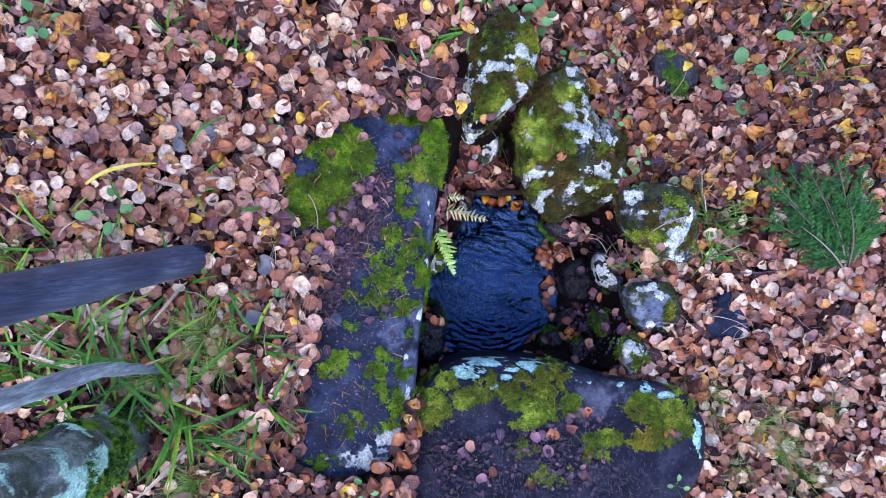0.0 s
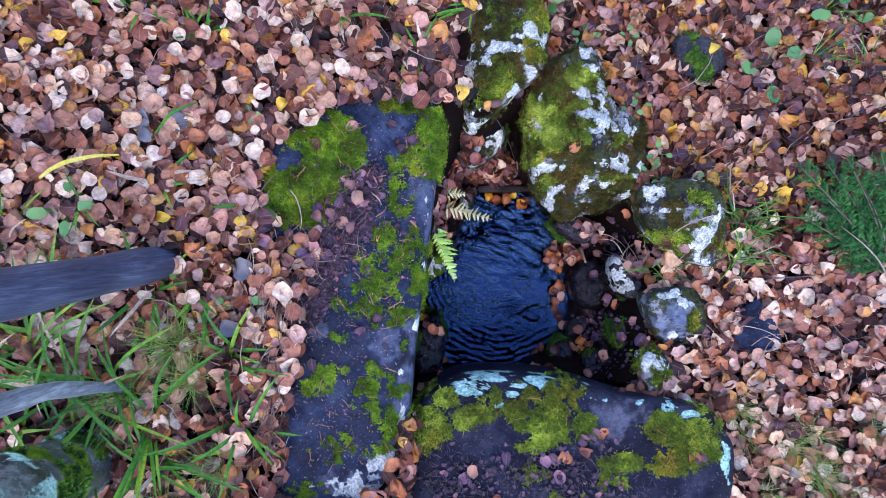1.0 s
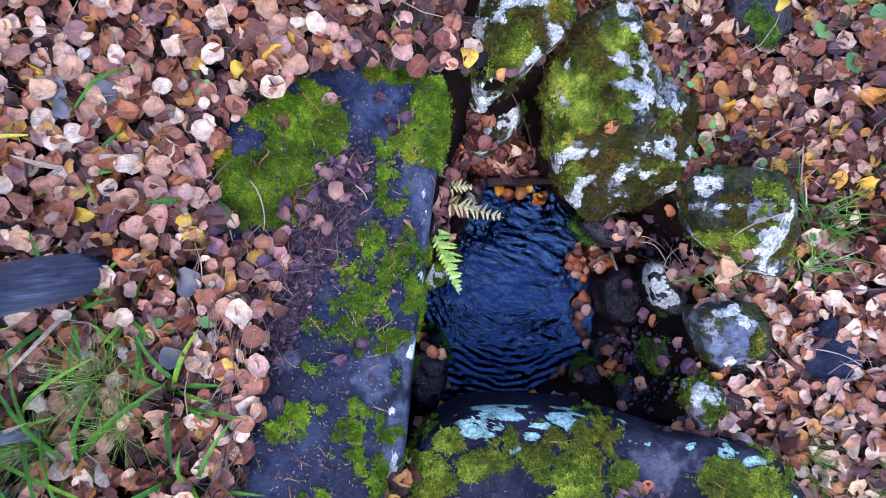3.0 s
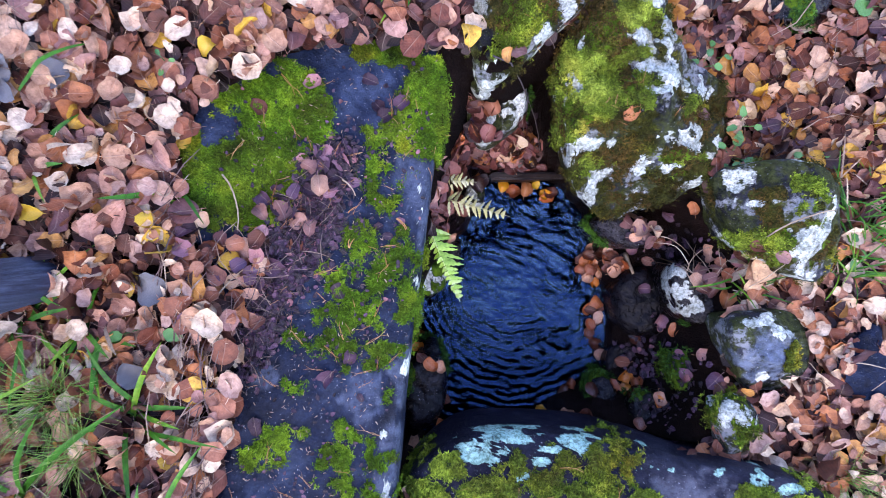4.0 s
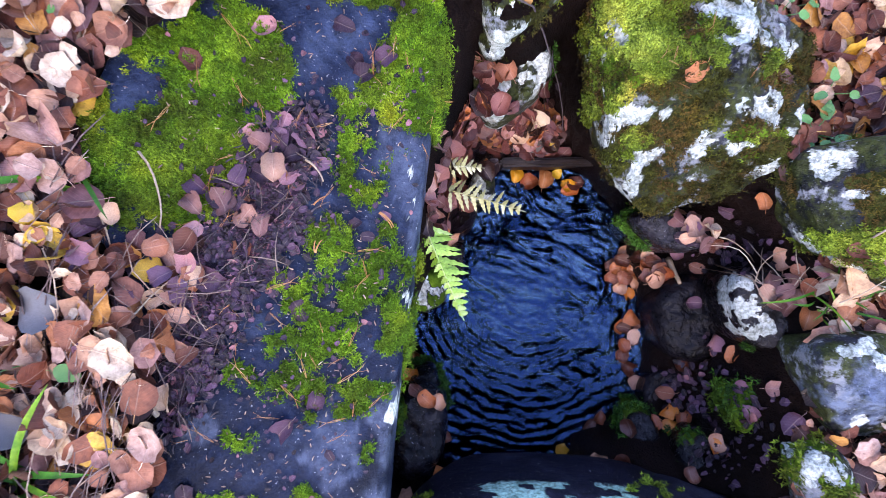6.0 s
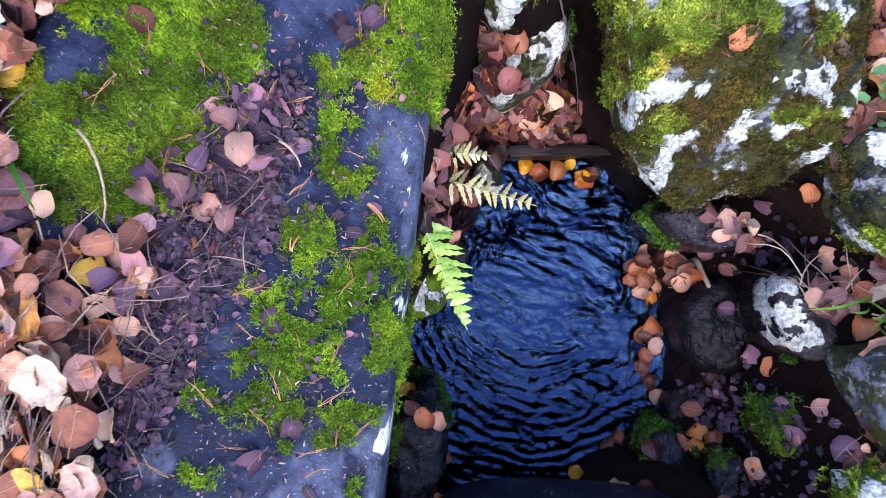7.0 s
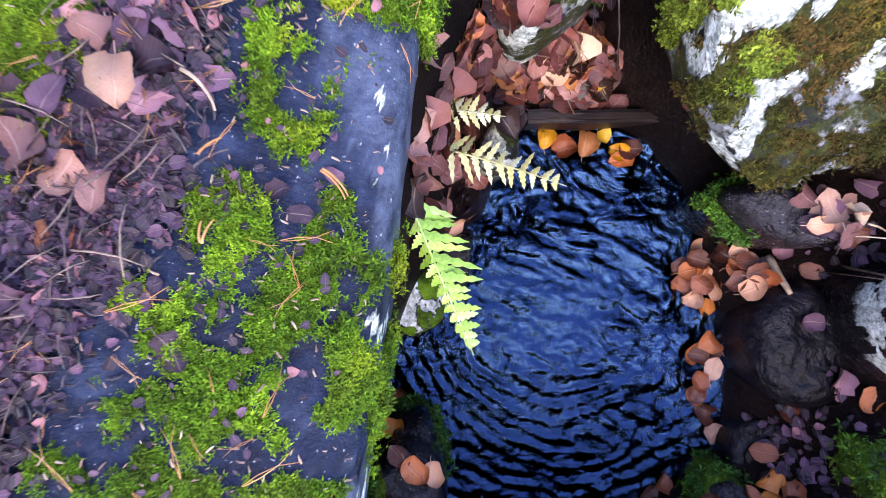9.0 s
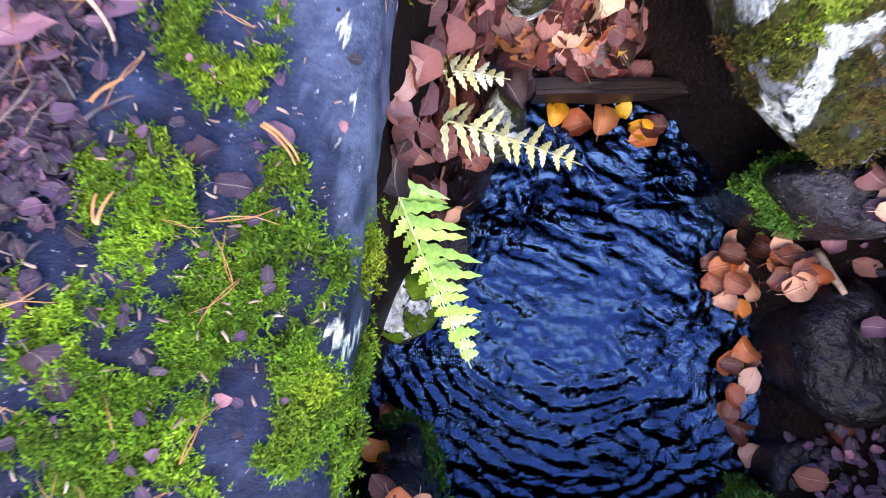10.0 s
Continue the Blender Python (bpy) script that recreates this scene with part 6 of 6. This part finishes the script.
def fern(start, end, z0, z1, pairs, reach, width, material, label, sides=(1, -1), sag=0.0, under=1.0):
    """One frond: a midrib with paired leaflets that shorten towards the tip, each its own part."""
    (x0, y0), (x1, y1) = start, end
    frond = new("fern_frond")
    frond.location = (x0, y0, z0)
    d = Vector((x1 - x0, y1 - y0, z1 - z0))
    line = [(d.x * t, d.y * t, d.z * t + sag * math.sin(math.pi * t)) for t in np.linspace(0, 1, 12)]
    v, f = rod(line, list(np.linspace(0.0014, 0.0005, 12)), 6)
    part("midrib", mesh_from("midrib", v, f, material), frond)
    yaw = math.degrees(math.atan2(d.y, d.x))
    rnd = random.Random(pairs)
    for k in range(pairs):
        t = 0.06 + 0.92 * k / pairs
        i = t * 11
        px, py, pz = (np.interp(i, np.arange(12), [q[j] for q in line]) for j in range(3))
        L = reach * (1 - t) ** 0.55 * rnd.uniform(0.72, 1.08) * (0.75 + 0.25 * min(1, t * 6))
        for s in sides:
            pv, pf = pinna(L * (1.0 if s > 0 else under), width)
            b = part("leaflet", mesh_from("leaflet", pv, pf, material), frond)
            b.matrix_local = pose(px, py, pz, rnd.uniform(-25, 25), rnd.uniform(-6, 34), yaw + s * rnd.uniform(52, 74))
    return tagged(frond, label, "fern")


fern((-0.028, 0.068), (0.034, -0.082), -0.10, -0.15, 15, 0.056, 0.0100, FERN_GREEN, "bright green fern frond hanging over the water", sag=0.02, under=0.4)
fern((-0.018, 0.156), (0.069, 0.156), -0.17, -0.2, 9, 0.030, 0.0070, FERN_PALE, "withered pale yellow fern frond above the water", sag=0.01)
fern((-0.010, 0.125), (0.140, 0.088), -0.19, -0.24, 11, 0.042, 0.0075, FERN_PALE, "withered pale yellow fern frond above the water", sag=0.015)


def spruce_seedling():
    """A bushy little spruce: several shoots fanning from one foot, each with side twigs and needles."""
    x0, y0 = 1.182, -0.073
    root = new("spruce_seedling")
    root.location = (x0, y0, drop(x0, y0)[0].z)
    rnd = random.Random(5)
    needle = ([(0, -0.07, 0), (0, 0.07, 0), (0.6, 0.085, 0.02), (0.6, -0.085, 0.02), (1, 0, 0)], [(0, 1, 2, 3), (3, 2, 4)])
    for x1, y1 in [(0.893, 0.214), (0.945, 0.151), (0.909, 0.088), (1.008, 0.234), (1.055, 0.175), (1.094, 0.245), (1.181, 0.230), (1.212, 0.127), (1.000, 0.064), (1.126, 0.143), (0.968, 0.222)]:
        top = Vector((x1 - x0, y1 - y0, rnd.uniform(0.05, 0.12)))
        stem = [tuple(top * t + Vector((0, 0, 0.03 * math.sin(3.1 * t)))) for t in np.linspace(0, 1, 10)]
        v, f = rod(stem, list(np.linspace(0.0032, 0.0010, 10)), 6)
        shoot = part("stem", mesh_from("stem", v, f, BARK), root, "thin brown shoot")
        yaw = math.atan2(top.y, top.x)
        twigs = [(Vector(stem[3]), Vector(stem[9]))]
        for k in range(19):
            t = 0.15 + 0.82 * k / 19
            base = Vector([float(np.interp(t * 9, np.arange(10), [q[j] for q in stem])) for j in range(3)])
            L = 0.092 * (1.1 - t * 0.75) * rnd.uniform(0.6, 1.2)
            a = yaw + (1 if k % 2 else -1) * radians(rnd.uniform(25, 60))
            twigs.append((base, base + Vector((math.cos(a), math.sin(a), rnd.uniform(-0.1, 0.4))) * L))
        pos, nor = [], []
        for a0, a1 in twigs:
            d = (a1 - a0).normalized()
            n = max(8, int((a1 - a0).length / 0.0010))
            ref = d.orthogonal().normalized()
            other = d.cross(ref)
            for m in range(n):
                th = rnd.uniform(0, 6.28)
                pos.append(a0 + (a1 - a0) * ((m + rnd.random()) / n))
                nor.append(((ref * math.cos(th) + other * math.sin(th)) * 0.85 + d * 0.8).normalized())
        nn = np.array([tuple(q) for q in nor])
        sidev = np.cross(np.tile([0.1, 0.2, 1.0], (len(nn), 1)), nn)
        sidev /= np.linalg.norm(sidev, axis=1)[:, None]
        rot = np.stack([nn, sidev, np.cross(nn, sidev)], -1) * np.array([rnd.uniform(0.010, 0.015) for _ in nn])[:, None, None]
        nd = part("needles", soup("needles", needle[0], needle[1], (np.array([tuple(q) for q in pos]), rot), SPRUCE, smooth=False), shoot, "dense dark green needles")
        nd["kind"] = "stuff"
    return tagged(root, "small bushy green spruce seedling among fallen leaves", "tree")


spruce_seedling()
stick("twig", "thin bare branch lying across the leaves", [(0.831, -0.080), (1.045, -0.061)], 0.0022, TWIG, 0.03, 0.03)
stick("twig", "thin bare branch lying across the leaves", [(1.127, -0.458), (1.176, -0.195)], 0.0022, TWIG, 0.03, 0.03)

# a twig bridging the cleft, and bleached roots round the lichened stone
stick("twig", "thin dark forked twig bridging two boulders", [(0.087, 0.352), (0.215, 0.232)], 0.0016, TWIG, 0.012, 0.16)
stick("twig", "thin dark forked twig bridging two boulders", [(0.163, 0.320), (0.176, 0.262)], 0.0011, TWIG, 0.014, -0.1)
root_rng = random.Random(41)
for k in range(11):
    x, y, a = 0.525 + root_rng.uniform(-0.05, 0.06), -0.045 + root_rng.uniform(-0.04, 0.04), root_rng.uniform(0.6, 3.4)
    L = root_rng.uniform(0.035, 0.08)
    stick("straw", "bleached thin straw hanging between the stones", [(x, y), (x + L * math.cos(a), y + L * math.sin(a))], 0.0011, STRAW, 0.012, root_rng.uniform(-0.25, 0.25))


def fallen_blade(x0, y0, x1, y1, width, material, label):
    """A broad grass blade lying bent over the litter."""
    length = math.hypot(x1 - x0, y1 - y0)
    pts, wid = [], []
    for k in range(12):
        t = k / 11
        off = 0.07 * length * math.sin(math.pi * t)
        x, y = x0 + (x1 - x0) * t - (y1 - y0) / length * off, y0 + (y1 - y0) * t + (x1 - x0) / length * off
        pts.append((x, y, drop(x, y)[0].z + 0.040 + 0.02 * math.sin(math.pi * t)))
        wid.append(width * (0.35 + 0.65 * math.sin(math.pi * min(1.0, 0.15 + 0.85 * t))))
    v, f = ribbon(pts, wid, 0.15)
    return tagged(new("fallen_grass", mesh_from("fallen_grass", v, f, material)), label, "grass")


fallen_blade(-0.897, 0.163, -0.722, 0.216, 0.010, YELLOW_BLADE, "broad yellowed grass blade lying on the leaves")
fallen_blade(-0.640, 0.262, -0.545, 0.335, 0.007, GRASS, "short green grass blade lying on the leaves")
